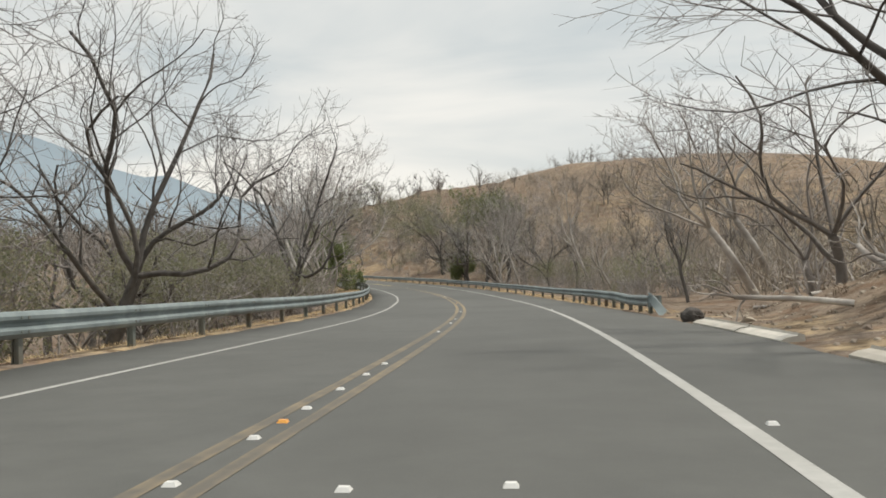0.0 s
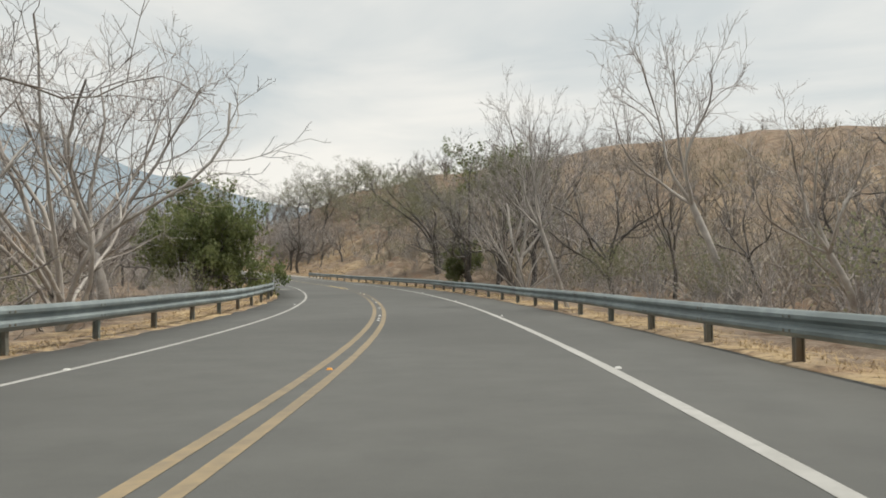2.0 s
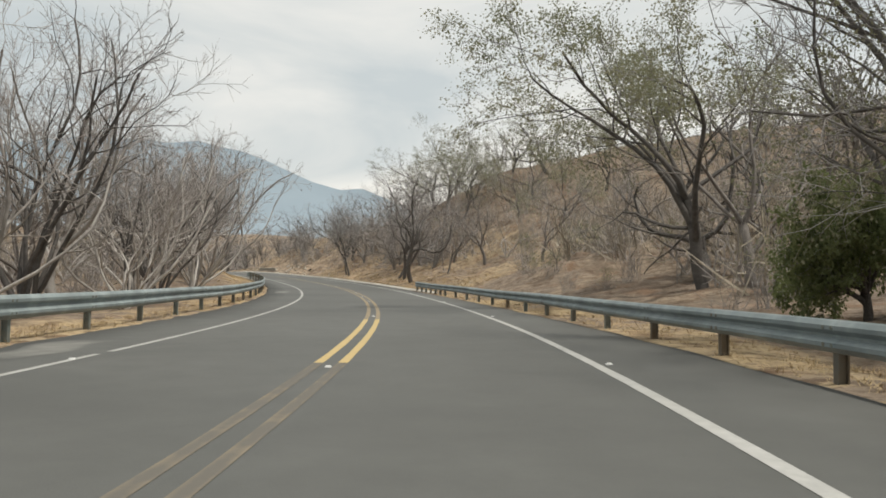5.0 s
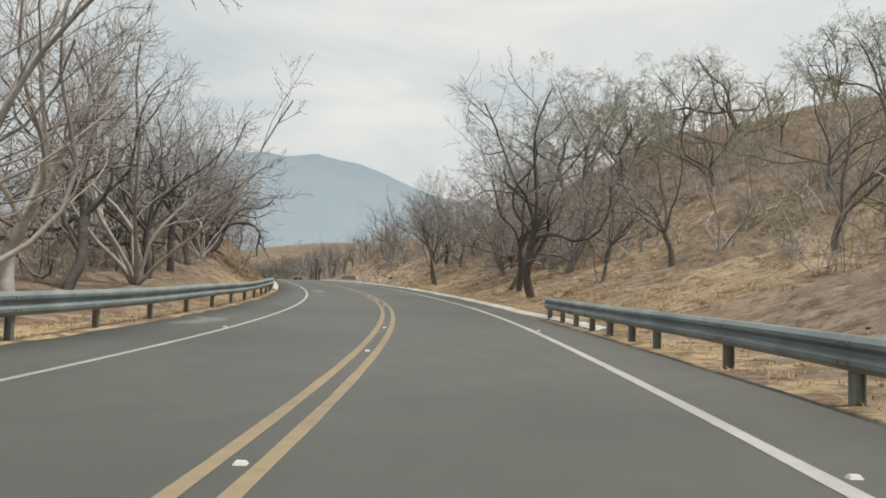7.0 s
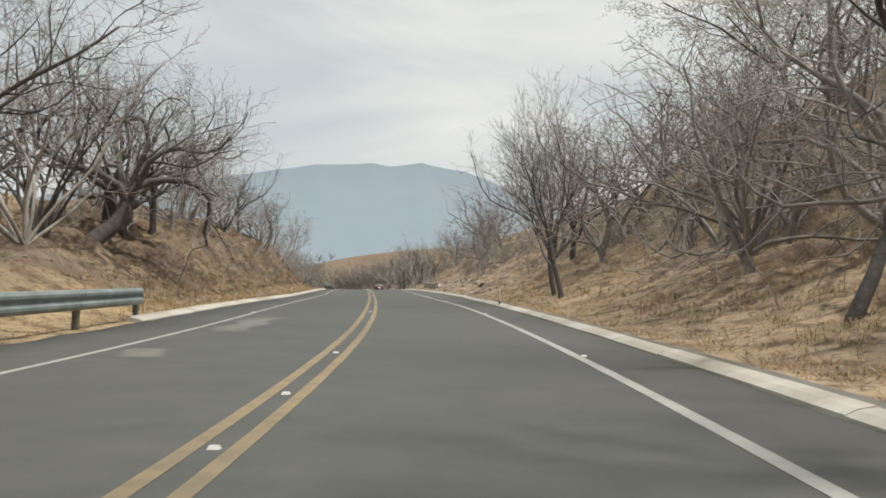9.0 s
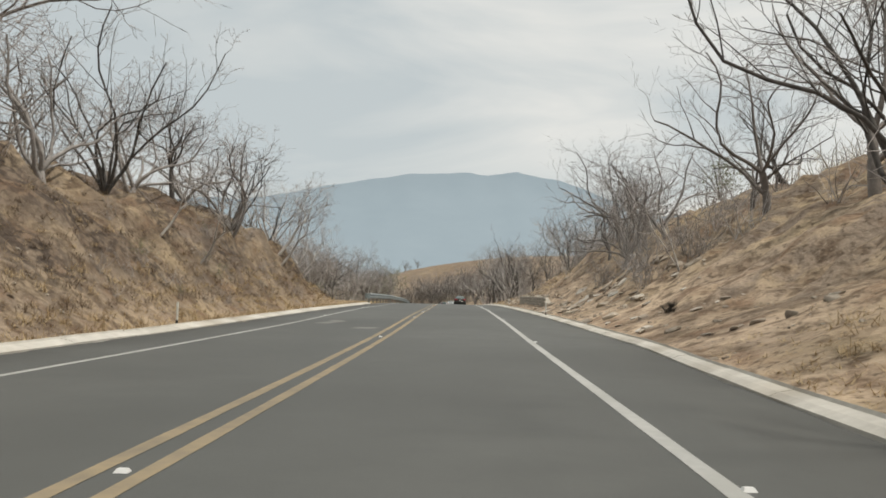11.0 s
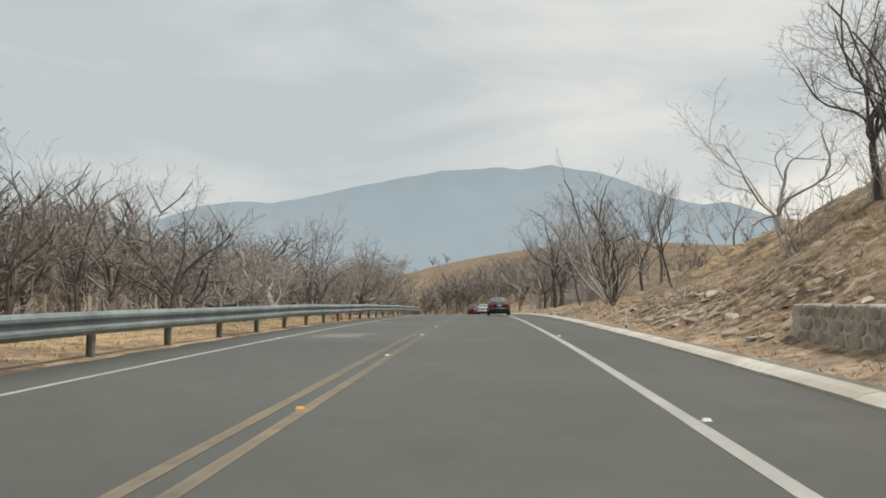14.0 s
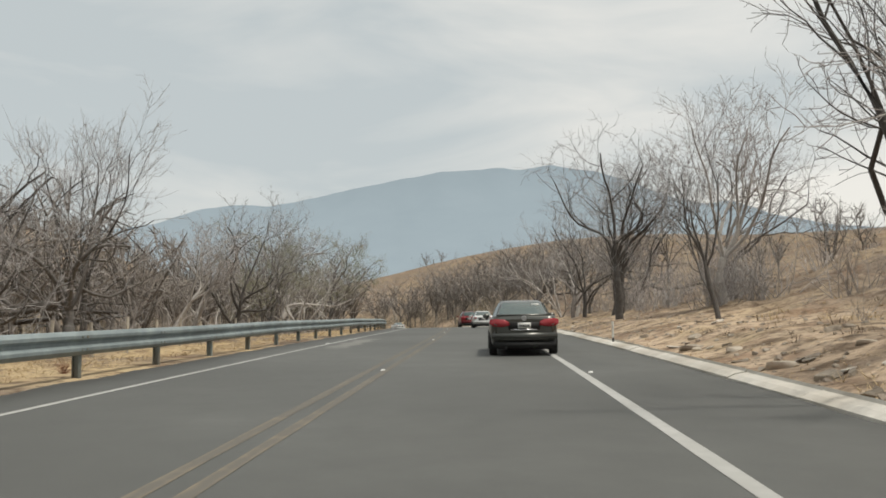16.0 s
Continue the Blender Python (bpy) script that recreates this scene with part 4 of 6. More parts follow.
# trees on the right, stations 296 to 372
for a in (("gnarled_b", 296, 14.5, 7, 0), ("crooked_b", 299, 14, 6.5, 0), ("leaning_pale", 301, 14.5, 5, 0), ("twiggy_a", 305.5, 9.6, 1.6, 0), ("spread_pale", 315.5, 16.9, 9, 60, 0, 0, 1.1),
          ("leaning_dark", 323, 13.4, 7.4, 175, 0, 0, 0.7), ("clump_a", 321.2, 9.4, 5.4, 0, 0, 0, 0.7), ("clump_pale", 326.8, 10.0, 8.2, 50), ("upright_pale", 333.7, 20.3, 5.6, 170), ("leaning_pale", 335, 20, 4.6, 150), ("clump_a", 333.5, 11.4, 9.8, 100),
          ("upright_b", 344.1, 17.2, 10.5, 70), ("upright_pale", 339, 14.6, 10, 200), ("upright_a", 347, 10.6, 8.6, 10), ("spread_pale", 354, 13, 10.2, 10), ("spread_b", 361, 15, 9.5, 0), ("crooked_b", 364.3, 10.1, 11.2, 40), ("upright_b", 372, 11.5, 11.8, 0)):
    plant(*a)
# trees on the right, stations 376 to 482
for a in (("spread_a", 376, 12, 10, 70), ("spread_b", 382, 11, 9.5, 130), ("gnarled_b", 386, 15, 9, 0), ("spread_pale", 392, 12, 10, 30), ("clump_a", 399, 12, 10.5, 0), ("spread_a", 405, 10.5, 9.5, 60), ("spread_b", 412, 12, 11, 0),
          ("gnarled_a", 424, 14, 10, 0), ("spread_a", 436, 13, 11, 0), ("clump_pale", 445, 12, 11, 90), ("spread_b", 458, 12, 12, 190), ("spread_a", 470, 11, 12, 20),
          ("clump_a", 482, 10.5, 11, 20)):
    plant(*a)
# trees on the left, stations 2 to 135
for a in (("spread_a", 2, -13, 11, 200), ("spread_a", 12, -11, 12, 90), ("spread_a", 23, -10, 11.3, 30), ("spread_a", 49.5, -10.4, 12.4, 330), ("spread_pale", 54, -9.9, 12.6, 100),
          ("clump_fan", 65.8, -9.9, 10.6, 200, 0, 0, 1.25), ("spread_pale", 73, -10.8, 12.5, 140), ("leafy", 95.5, -10.9, 8.2, 0, 0, -0.6, 0.8), ("clump_pale", 109, -9.2, 7.0, 0), ("upright_pale", 114, -9.5, 7.6, 60),
          ("clump_pale", 117, -9.8, 7.6, 120), ("clump_a", 124, -11, 11.8, 0, 0, 0, 0.85), ("spread_pale", 129.3, -12, 11.2, 40), ("clump_pale", 132, -10.2, 6.8, 10), ("upright_a", 135.7, -11, 10.6, 0),
          ("upright_pale", 126.5, -13, 10.5, 150), ("clump_pale", 138.5, -11.4, 9.6, 250), ("spread_pale", 144.5, -12.4, 9.8, 300)):
    plant(*a)
# trees on the left, stations 142 to 220
for a in (("clump_a", 142, -11, 9.5, 30), ("upright_pale", 148, -10.5, 9, 0), ("clump_pale", 154, -11, 10.5, 200), ("spread_pale", 161.8, -12, 12, 0), ("crooked_a", 168, -12.5, 11.5, 0),
          ("clump_pale", 175, -11.5, 12.5, 80), ("spread_b", 182, -12.5, 13, 50, 0, 0, 0.85), ("crooked_b", 189.4, -12.5, 12.5, 250, 0, 0, 0.9), ("spread_b", 198, -12.5, 12.8, 60, 0, 0, 1.05), ("clump_pale", 202.6, -12, 9.4, 10),
          ("clump_a", 205, -12.4, 8, 0), ("gnarled_a", 209.5, -12.6, 10, 100), ("spread_a", 212, -15.5, 10, 210), ("spread_a", 215, -12.2, 10.5, 200), ("spread_b", 220, -12.4, 10, 310)):
    plant(*a)
# trees on the left, stations 224 to 267
for a in (("spread_a", 224, -15, 10, 40), ("twiggy_a", 227, -13, 6.5, 90), ("twiggy_a", 232, -13.2, 7, 0), ("spread_b", 236, -14.5, 12, 0), ("twiggy_b", 241, -13, 6.5, 40),
          ("leaning_pale", 245, -10.2, 3.3, 0), ("clump_a", 247, -13.4, 8, 200), ("leaning_pale", 248.6, -9.8, 3.6, -30), ("twiggy_b", 250, -13.5, 6, 0), ("crooked_b", 254, -13, 7, 40),
          ("twiggy_a", 257.9, -14, 6.2, 30), ("twiggy_b", 258.2, -10.8, 6.5, 120), ("clump_a", 261.5, -12, 6.5, 0), ("leaning_pale", 266.5, -10, 5, -20), ("leaning_pale", 267.4, -10.4, 5.8, -15)):
    plant(*a)
# trees on the left, stations 270 to 344
for a in (("leaning_dark", 270, -12, 5, 0), ("clump_pale", 271, -11.5, 6, 60), ("clump_pale", 277, -11, 5.6, 0), ("clump_a", 281, -13, 6, 110), ("spread_pale", 287, -12, 5.8, 0),
          ("spread_pale", 289, -13.5, 7.8, 80), ("spread_pale", 291.4, -11.5, 6, 20), ("spread_a", 300, -14, 7, 10), ("upright_a", 306.6, -15, 8, 0), ("spread_b", 312.5, -13, 8, 50),
          ("twiggy_a", 321.5, -12.4, 4.6, 20), ("spread_pale", 324.5, -14.5, 7, 110), ("leaning_pale", 327, -12.5, 5, 30), ("gnarled_pale", 331, -13, 6.8, 200), ("spread_a", 339.4, -12.4, 6.2, 0), ("gnarled_b", 344.9, -12.4, 6.4, 90)):
    plant(*a)
# trees on the left, stations 346 to 435
for a in (("upright_tall", 350.8, -15, 11, 0, 0, 0, 0.9), ("leaning_pale", 352, -12, 6, 0), ("spread_pale", 358, -12.5, 6.5, 0), ("spread_a", 362.3, -12, 8.2, 30), ("sparse_b", 370, -12.4, 7.6, 0),
          ("spread_b", 378, -13, 10.5, 0), ("clump_pale", 384, -12, 9, 0), ("spread_pale", 390.3, -15, 12.5, 0), ("sparse_b", 402, -12, 11, 0), ("spread_a", 410, -12, 11, 90),
          ("clump_a", 421.8, -12, 11.5, 0), ("spread_b", 435, -12, 12, 0)):
    plant(*a)
# round-crowned trees on the wooded hill inside the bend
for s, o, h, w in ((217, 24, 11, 1.25), (209, 27, 9.5, 1.3), (224, 30, 8.5, 1.2), (203, 23, 9, 1.25), (213, 35, 9, 1.3), (231, 26, 8, 1.2), (196, 30, 8, 1.3), (190, 25, 7.5, 1.2), (222, 22, 7, 1.2), (182, 32, 8.5, 1.3), (176, 24, 7, 1.3), (236, 34, 8, 1.2)):
    plant("sparse_b" if w > 1.22 else "spread_a", s, o, h, s * 37, 0, 0, w)
# single trees on the ridge
for s, o, h in ((194.6, 104, 6), (186.5, 107, 7), (190, 107, 5), (204, 98, 5), (180, 109, 5)):
    plant("spread_lite", s, o, h, s * 31, 0, 0, 1.5)
# low bushy trees behind the rail
for k in range(14):
    plant("shrub_olive", 19 + 3.0 * k + rng.uniform(-1, 1), rng.uniform(-15.5, -11), rng.uniform(3.6, 5.4), rng.uniform(0, 360))
for k in range(16):
    plant("twiggy_lite", 2 + 4.2 * k + rng.uniform(-1.5, 1.5), rng.uniform(-14, -10.5), rng.uniform(3.6, 5), rng.uniform(0, 360))
# second rows, by chance
DARK = ("spread_lite", "upright_lite", "clump_lite", "gnarled_lite", "twiggy_lite", "spread_lite_pale")
for n, s0, s1, o0, o1, h0, h1 in ((9, 52, 110, 15, 24, 5, 8), (7, 110, 170, 15, 25, 6, 9), (18, -5, 90, -22, -12.5, 6.5, 11), (26, 112, 195, -24, -14, 6.5, 10), (16, 172, 255, 15, 42, 6, 10), (6, 200, 265, -24, -16, 5, 8), (8, 184, 224, -19, -13.7, 8, 11), (20, 288, 350, -24, -15, 5.5, 8), (16, 345, 425, -26, -14, 7, 10), (5, 340, 420, 17, 28, 5, 8), (12, 372, 452, 9.4, 15, 7, 10.5), (9, 252, 302, 15.5, 24, 5.5, 8.5)):
    for k in range(n):
        plant(DARK[int(rng.integers(0, 6))], s0 + (s1 - s0) * (k + rng.uniform(0, 1)) / n, rng.uniform(o0, o1), rng.uniform(h0, h1), rng.uniform(0, 360))


# ---- thickets: leafless scrub on the slopes and behind the trees ----
def bush_mesh(seed, stems, size, thick, twig, side=6, sides=3, upright=0.42):
    """A leafless shrub: bent stems fanning out from the root, each with side twigs."""
    r = random.Random(seed)
    w = Wood(seed)
    for i in range(stems):
        a, t = r.uniform(0, 6.28), abs(r.gauss(0, upright))
        d = Vector((math.cos(a) * math.sin(t), math.sin(a) * math.sin(t), math.cos(t)))
        p = Vector((r.gauss(0, 0.28), r.gauss(0, 0.28), -0.1)) * size / 2.5
        ln = size * r.uniform(0.55, 1.05)
        pts, radii = [p], [thick * r.uniform(0.8, 1.5)]
        for k in range(3):
            d = (d + w.vec(0.2)).normalized()
            p = p + d * ln / 3
            pts.append(p)
            radii.append(radii[0] * (1 - 0.25 * (k + 1)))
        if sides > 2:
            w.tube("crown", pts, radii, sides)
        else:
            w.strip("crown", pts, radii)
        for _ in range(side):
            k = r.randint(1, 3)
            e = (d * 0.5 + w.vec(0.6)).normalized()
            q1 = pts[k] + e * ln * r.uniform(0.14, 0.36)
            w.strip("crown", [pts[k], pts[k].lerp(q1, 0.5) + w.vec(0.03) * ln, q1], [radii[k] * 0.8, radii[k] * 0.6, radii[k] * 0.25])
    return mesh_of("twigs", w.v["crown"], w.f["crown"], twig, True)


def far_tree_mesh(seed, height):
    """A plain leafless tree for woods far off: stem, limbs and stout twigs."""
    r = random.Random(seed)
    w = Wood(seed)
    stem = height * r.uniform(0.2, 0.32)
    w.tube("crown", [Vector((0, 0, -0.3)), Vector((0.05, 0, stem))], [0.11, 0.085], 4)
    for i in range(7):
        a, t = i * 2.4 + r.uniform(-0.4, 0.4), r.uniform(0.15, 0.8)
        d = Vector((math.cos(a) * math.sin(t), math.sin(a) * math.sin(t), math.cos(t)))
        p, ln, pts = Vector((0, 0, stem * r.uniform(0.75, 1))), height * r.uniform(0.5, 0.75), []
        pts.append(p)
        for k in range(3):
            d = (d + w.vec(0.16) + Vector((0, 0, 0.07))).normalized()
            p = p + d * ln / 3
            pts.append(p)
        w.tube("crown", pts, [0.065, 0.05, 0.036, 0.016], 3)
        for _ in range(6):
            k = r.randint(1, 3)
            e = (d * 0.7 + w.vec(0.5)).normalized()
            q1 = pts[k] + e * ln * r.uniform(0.2, 0.42)
            w.strip("crown", [pts[k], q1], [0.04, 0.015])
            for _ in range(2):
                w.strip("crown", [pts[k].lerp(q1, r.uniform(0.3, 0.9)), q1 + w.vec(0.1) * ln], [0.024, 0.011])
    return mesh_of("far_tree", w.v["crown"], [f for f in w.f["crown"] if len(f) == 4], TWIG_GREY, True)


BUSHES = [bush_mesh(41 + i, 24, 2.6, 0.013, m) for i, m in enumerate((TWIG_GREY, TWIG_TAN, TWIG_TAN, TWIG_GREY, TWIG_PALE))]
FAR_BUSHES = [bush_mesh(61 + i, 11, 2.6, 0.032, TWIG_TAN, 4, 2, 0.5) for i in range(4)]
FAR_TREES = [far_tree_mesh(71 + i, 5.0) for i in range(5)]


def leaf_mesh(seed, n, size, leaf, material):
    w, r = Wood(seed), random.Random(seed)
    for _ in range(n):
        a, t, d = r.uniform(0, 6.28), abs(r.gauss(0, 0.5)), size * r.uniform(0.45, 1.0)
        w.leaf(Vector((math.cos(a) * math.sin(t), math.sin(a) * math.sin(t), math.cos(t))) * d, leaf * r.uniform(0.6, 1.4))
    return mesh_of("foliage", w.v["leaves"], w.f["leaves"], material)


BUSH_LEAVES = [leaf_mesh(91 + i, 520, 2.6, 0.085, LEAF_OLIVE) for i in range(2)]


THICKET = []


def bush(s, o, size, k, leafed=False):
    if (abs(o) > 15.2 or size < 0.5) and not leafed:
        THICKET.append((FAR_BUSHES[k % 4] if abs(o) > 15.2 else BUSHES[k], stand(s, o, -0.05, rng.uniform(0, 360), 0, size)))
        return None
    b = new("dry_bush", BUSHES[k])
    b.matrix_world = stand(s, o, -0.05, rng.uniform(0, 360), 0, size)
    if leafed:
        f = new("foliage", BUSH_LEAVES[k % 2])
        f.parent = b
        return tagged(b, "straggly shrub with thin olive-green leaves on dry ground", "shrub", "roadside scrub")
    return tagged(b, ("leafless shrub of tan twigs on dry ground", "leafless shrub of grey twigs on dry ground")[k in (0, 3, 4)], "shrub", "roadside scrub")


def scatter(n, s0, s1, o0, o1, lo, hi, leafed=0.0):
    for _ in range(n):
        bush(rng.uniform(s0, s1), rng.uniform(o0, o1), rng.uniform(lo, hi), int(rng.integers(0, 5)), rng.random() < leafed)


scatter(50, 36, 168, 12.5, 22, 0.7, 1.25, 0.3)
scatter(16, 40, 165, 8.6, 12, 0.4, 0.8, 0.3)
scatter(14, -15, 30, 13, 26, 0.7, 1.3)
scatter(42, -10, 60, -16, -9.2, 0.9, 1.6, 0.7)
scatter(24, 55, 105, -18, -9.2, 0.7, 1.25, 0.4)
scatter(30, 110, 200, -24, -12, 0.6, 1.2, 0.25)
scatter(40, 188, 262, 13, 26, 0.6, 1.2, 0.15)
scatter(14, 200, 270, -22, -14, 0.6, 1.2)
scatter(16, 255, 320, 14, 26, 0.5, 1.0)
scatter(46, 290, 430, -22, -11.5, 0.6, 1.2)
scatter(20, 350, 460, 13, 28, 0.6, 1.1)
scatter(22, 188, 226, 13, 19, 1.0, 1.6)
scatter(30, 344, 402, 12.5, 15.1, 0.9, 1.5)
scatter(16, 246, 263, 10.2, 13.5, 0.6, 1.1)
scatter(22, 258, 304, 13, 17, 0.8, 1.3)
scatter(34, 236, 277, -11.5, -7.8, 0.2, 0.42, 0.2)
scatter(10, 300, 345, 9, 13, 0.25, 0.5)
scatter(130, 34, 112, 15.3, 36, 0.9, 1.6)
scatter(22, 50, 110, 11.5, 15.1, 0.8, 1.3, 0.35)
scatter(150, 124, 205, 15.3, 34, 0.7, 1.35)
scatter(70, 112, 200, -27, -15.3, 0.9, 1.6)


def join(name, label, category, pieces, material):
    V, F = [], []
    for me, m in pieces:
        k = len(V)
        V += [m @ v.co for v in me.vertices]
        F += [tuple(k + i for i in p.vertices) for p in me.polygons]
    tagged(put(name, V, F, material), label, category, kind="stuff")


join("thicket", "tangled leafless shrubs of grey-tan twigs farther from the road", "shrubs", THICKET, TWIG_TAN)


def woods(name, label, n, spots, models, material, hills=()):
    """Far scrub and woods, past counting: one joined mesh of leafless clumps."""
    data = []
    for me in models:
        v = np.empty(len(me.vertices) * 3)
        me.vertices.foreach_get("co", v)
        f = np.empty(len(me.polygons) * 4, int)
        me.polygons.foreach_get("vertices", f)
        data.append((v.reshape(-1, 3), f.reshape(-1, 4)))
    V, F, k0 = [], [], 0
    total = sum(w for w, *_ in spots)
    for share, s0, s1, o0, o1, lo, hi in spots:
        for _ in range(int(n * share / total)):
            s, o, size, a = rng.uniform(s0, s1), rng.uniform(o0, o1), rng.uniform(lo, hi), rng.uniform(0, 6.28)
            v, f = data[int(rng.integers(0, len(data)))]
            c, q_ = math.cos(a) * size, math.sin(a) * size
            p = road(s, o, height(s, o) - 0.1)
            V.append(np.stack([v[:, 0] * c - v[:, 1] * q_ + p[0], v[:, 0] * q_ + v[:, 1] * c + p[1], v[:, 2] * size * 1.05 + p[2]], -1))
            F.append(f + k0)
            k0 += len(v)
    for count, cx, cy, r, lo, hi in hills:
        for _ in range(count):
            x, y, size, a = rng.normal(cx, r), rng.normal(cy, r), rng.uniform(lo, hi), rng.uniform(0, 6.28)
            so = nearest(np.array([x]), np.array([y]))
            if abs(so[1][0]) < 112 and -118 < so[0][0] < 556:
                continue
            v, f = data[int(rng.integers(0, len(data)))]
            c, q_, z = math.cos(a) * size, math.sin(a) * size, float(far_land(np.array([x]), np.array([y]))[0])
            V.append(np.stack([v[:, 0] * c - v[:, 1] * q_ + x, v[:, 0] * q_ + v[:, 1] * c + y, v[:, 2] * size + z - 0.3], -1))
            F.append(f + k0)
            k0 += len(v)
    V, F = np.concatenate(V), np.concatenate(F)
    me = bpy.data.meshes.new(name)
    me.vertices.add(len(V))
    me.vertices.foreach_set("co", V.ravel())
    me.loops.add(F.size)
    me.loops.foreach_set("vertex_index", F.ravel().astype(np.int32))
    me.polygons.add(len(F))
    me.polygons.foreach_set("loop_start", np.arange(0, F.size, 4, dtype=np.int32))
    me.update(calc_edges=True)
    me.materials.append(material)
    tagged(new(name, me), label, "woodland", kind="stuff")


def island_twigs(name, a, b, c):
    m = mat(name, a, b, 0.95, 0.4, 0.05, c, 0)
    n, l = m.node_tree.nodes, m.node_tree.links
    g = n.new("ShaderNodeNewGeometry")
    hs = n.new("ShaderNodeHueSaturation")
    mr = n.new("ShaderNodeMapRange")
    mr.inputs["To Min"].default_value, mr.inputs["To Max"].default_value = 0.65, 1.35
    l.new(g.outputs["Random Per Island"], mr.inputs["Value"])
    p = n["Principled BSDF"]
    src = p.inputs["Base Color"].links[0].from_socket
    l.new(src, hs.inputs["Color"])
    l.new(mr.outputs["Result"], hs.inputs["Value"])
    l.new(hs.outputs["Color"], p.inputs["Base Color"])
    return m


TWIG_HILL = island_twigs("hillside_twigs", (0.295, 0.255, 0.212), (0.42, 0.372, 0.315), (0.38, 0.335, 0.245))
TWIG_WOODS = island_twigs("woodland_twigs", (0.15, 0.134, 0.12), (0.245, 0.221, 0.2), (0.2, 0.177, 0.152))
woods("hillside_scrub", "grey-brown leafless scrub covering the hillside", 1950,
      [(3, 120, 205, 62, 110, 0.9, 1.9), (7, 20, 165, 15, 44, 0.9, 1.7), (3, 20, 170, 40, 75, 1.0, 1.7), (3, 150, 270, 22, 60, 0.8, 1.5), (1, 260, 330, 22, 60, 0.6, 1.2), (3, -10, 200, -40, -19, 0.8, 1.4), (3, 285, 440, -40, -21, 0.8, 1.4), (1.5, 425, 530, 9, 25, 0.8, 1.5), (1.2, 412, 480, 7.4, 13, 0.6, 1.1)], FAR_BUSHES, TWIG_HILL, hills=((220, 60, 280, 60, 1.2, 2.2),))
woods("valley_woods", "grey leafless woodland on the slopes and in the valley", 800,
      [(4, -20, 120, -60, -20, 1.1, 1.8), (3, 100, 200, -65, -24, 1.2, 2.0), (2, 200, 280, -70, -24, 1.0, 1.7), (10, 345, 470, -48, -18, 1.2, 1.8), (12, 290, 350, -60, -19, 1.2, 1.8), (6, 300, 460, -105, -40, 1.3, 2.0), (3, 420, 545, -40, -9, 1.3, 2.0), (3, 420, 545, 9, 40, 1.3, 2.0), (3, 420, 485, 8, 20, 1.0, 1.7), (2.5, 425, 500, -26, -10, 1.4, 2.0),
       (3, 110, 260, 24, 70, 1.0, 1.7), (2, 30, 110, 24, 50, 0.9, 1.4), (1.4, 350, 450, 28, 70, 0.9, 1.5)], FAR_TREES, TWIG_WOODS,
      hills=((300, -420, 352, 42, 1.2, 2.0), (70, 45, 312, 42, 0.9, 1.6), (40, 120, 290, 40, 0.9, 1.6), (45, -300, 500, 85, 1.0, 1.9), (25, -150, 540, 80, 0.9, 1.7)))


# ---- dry grass on the verges ----
def grass(name, label, strips):
    V, F = [], []
    for s0, s1, o0, o1, per_m, lo, hi in strips:
        n = int((s1 - s0) * per_m)
        S, O = rng.uniform(s0, s1, n), rng.uniform(0, 1, n) ** 1.2
        for s, q_ in zip(S, O):
            side = 1 if o0 > 0 else -1
            o = side * (float(edge(side, s)) + (0.25 if hi < 0.17 and not (side > 0 and 160 < s < 330) and not (side < 0 and 198 < s < 283) else 0.95) + q_ * (abs(o1) - abs(o0)))
            p = road(s, o, height(s, o) - 0.02)
            for _ in range(8):
                a, h = rng.uniform(0, 6.28), rng.uniform(lo, hi)
                lean = rng.uniform(1.0, 2.8) * h
                x, y = p[0] + rng.normal(0, 0.06), p[1] + rng.normal(0, 0.06)
                w = 0.004 + 0.006 * rng.random()
                k = len(V)
                cx, sy = math.cos(a), math.sin(a)
                V += [(x - sy * w, y + cx * w, p[2]), (x + sy * w, y - cx * w, p[2]), (x + cx * lean, y + sy * lean, p[2] + h)]
                F.append((k, k + 1, k + 2))
    tagged(put(name, V, F, GRASS_DRY), label, "grass", kind="stuff")


grass("dry_grass", "straw-coloured dry grass along the verge under the guard rails",
      [(-30, 200, -6.6, -9.0, 16, 0.05, 0.16), (30, 163, 6.3, 8.6, 16, 0.05, 0.15), (160, 230, 7.2, 12, 12, 0.05, 0.18), (283, 420, -6, -10, 26, 0.05, 0.17), (325, 430, 7, 11, 9, 0.04, 0.12), (198, 282, -7.0, -11, 10, 0.04, 0.15),
       (200, 278, -7, -15, 26, 0.05, 0.18), (160, 226, 6.6, 13, 45, 0.06, 0.2), (285, 330, 9, 18, 30, 0.08, 0.25)])


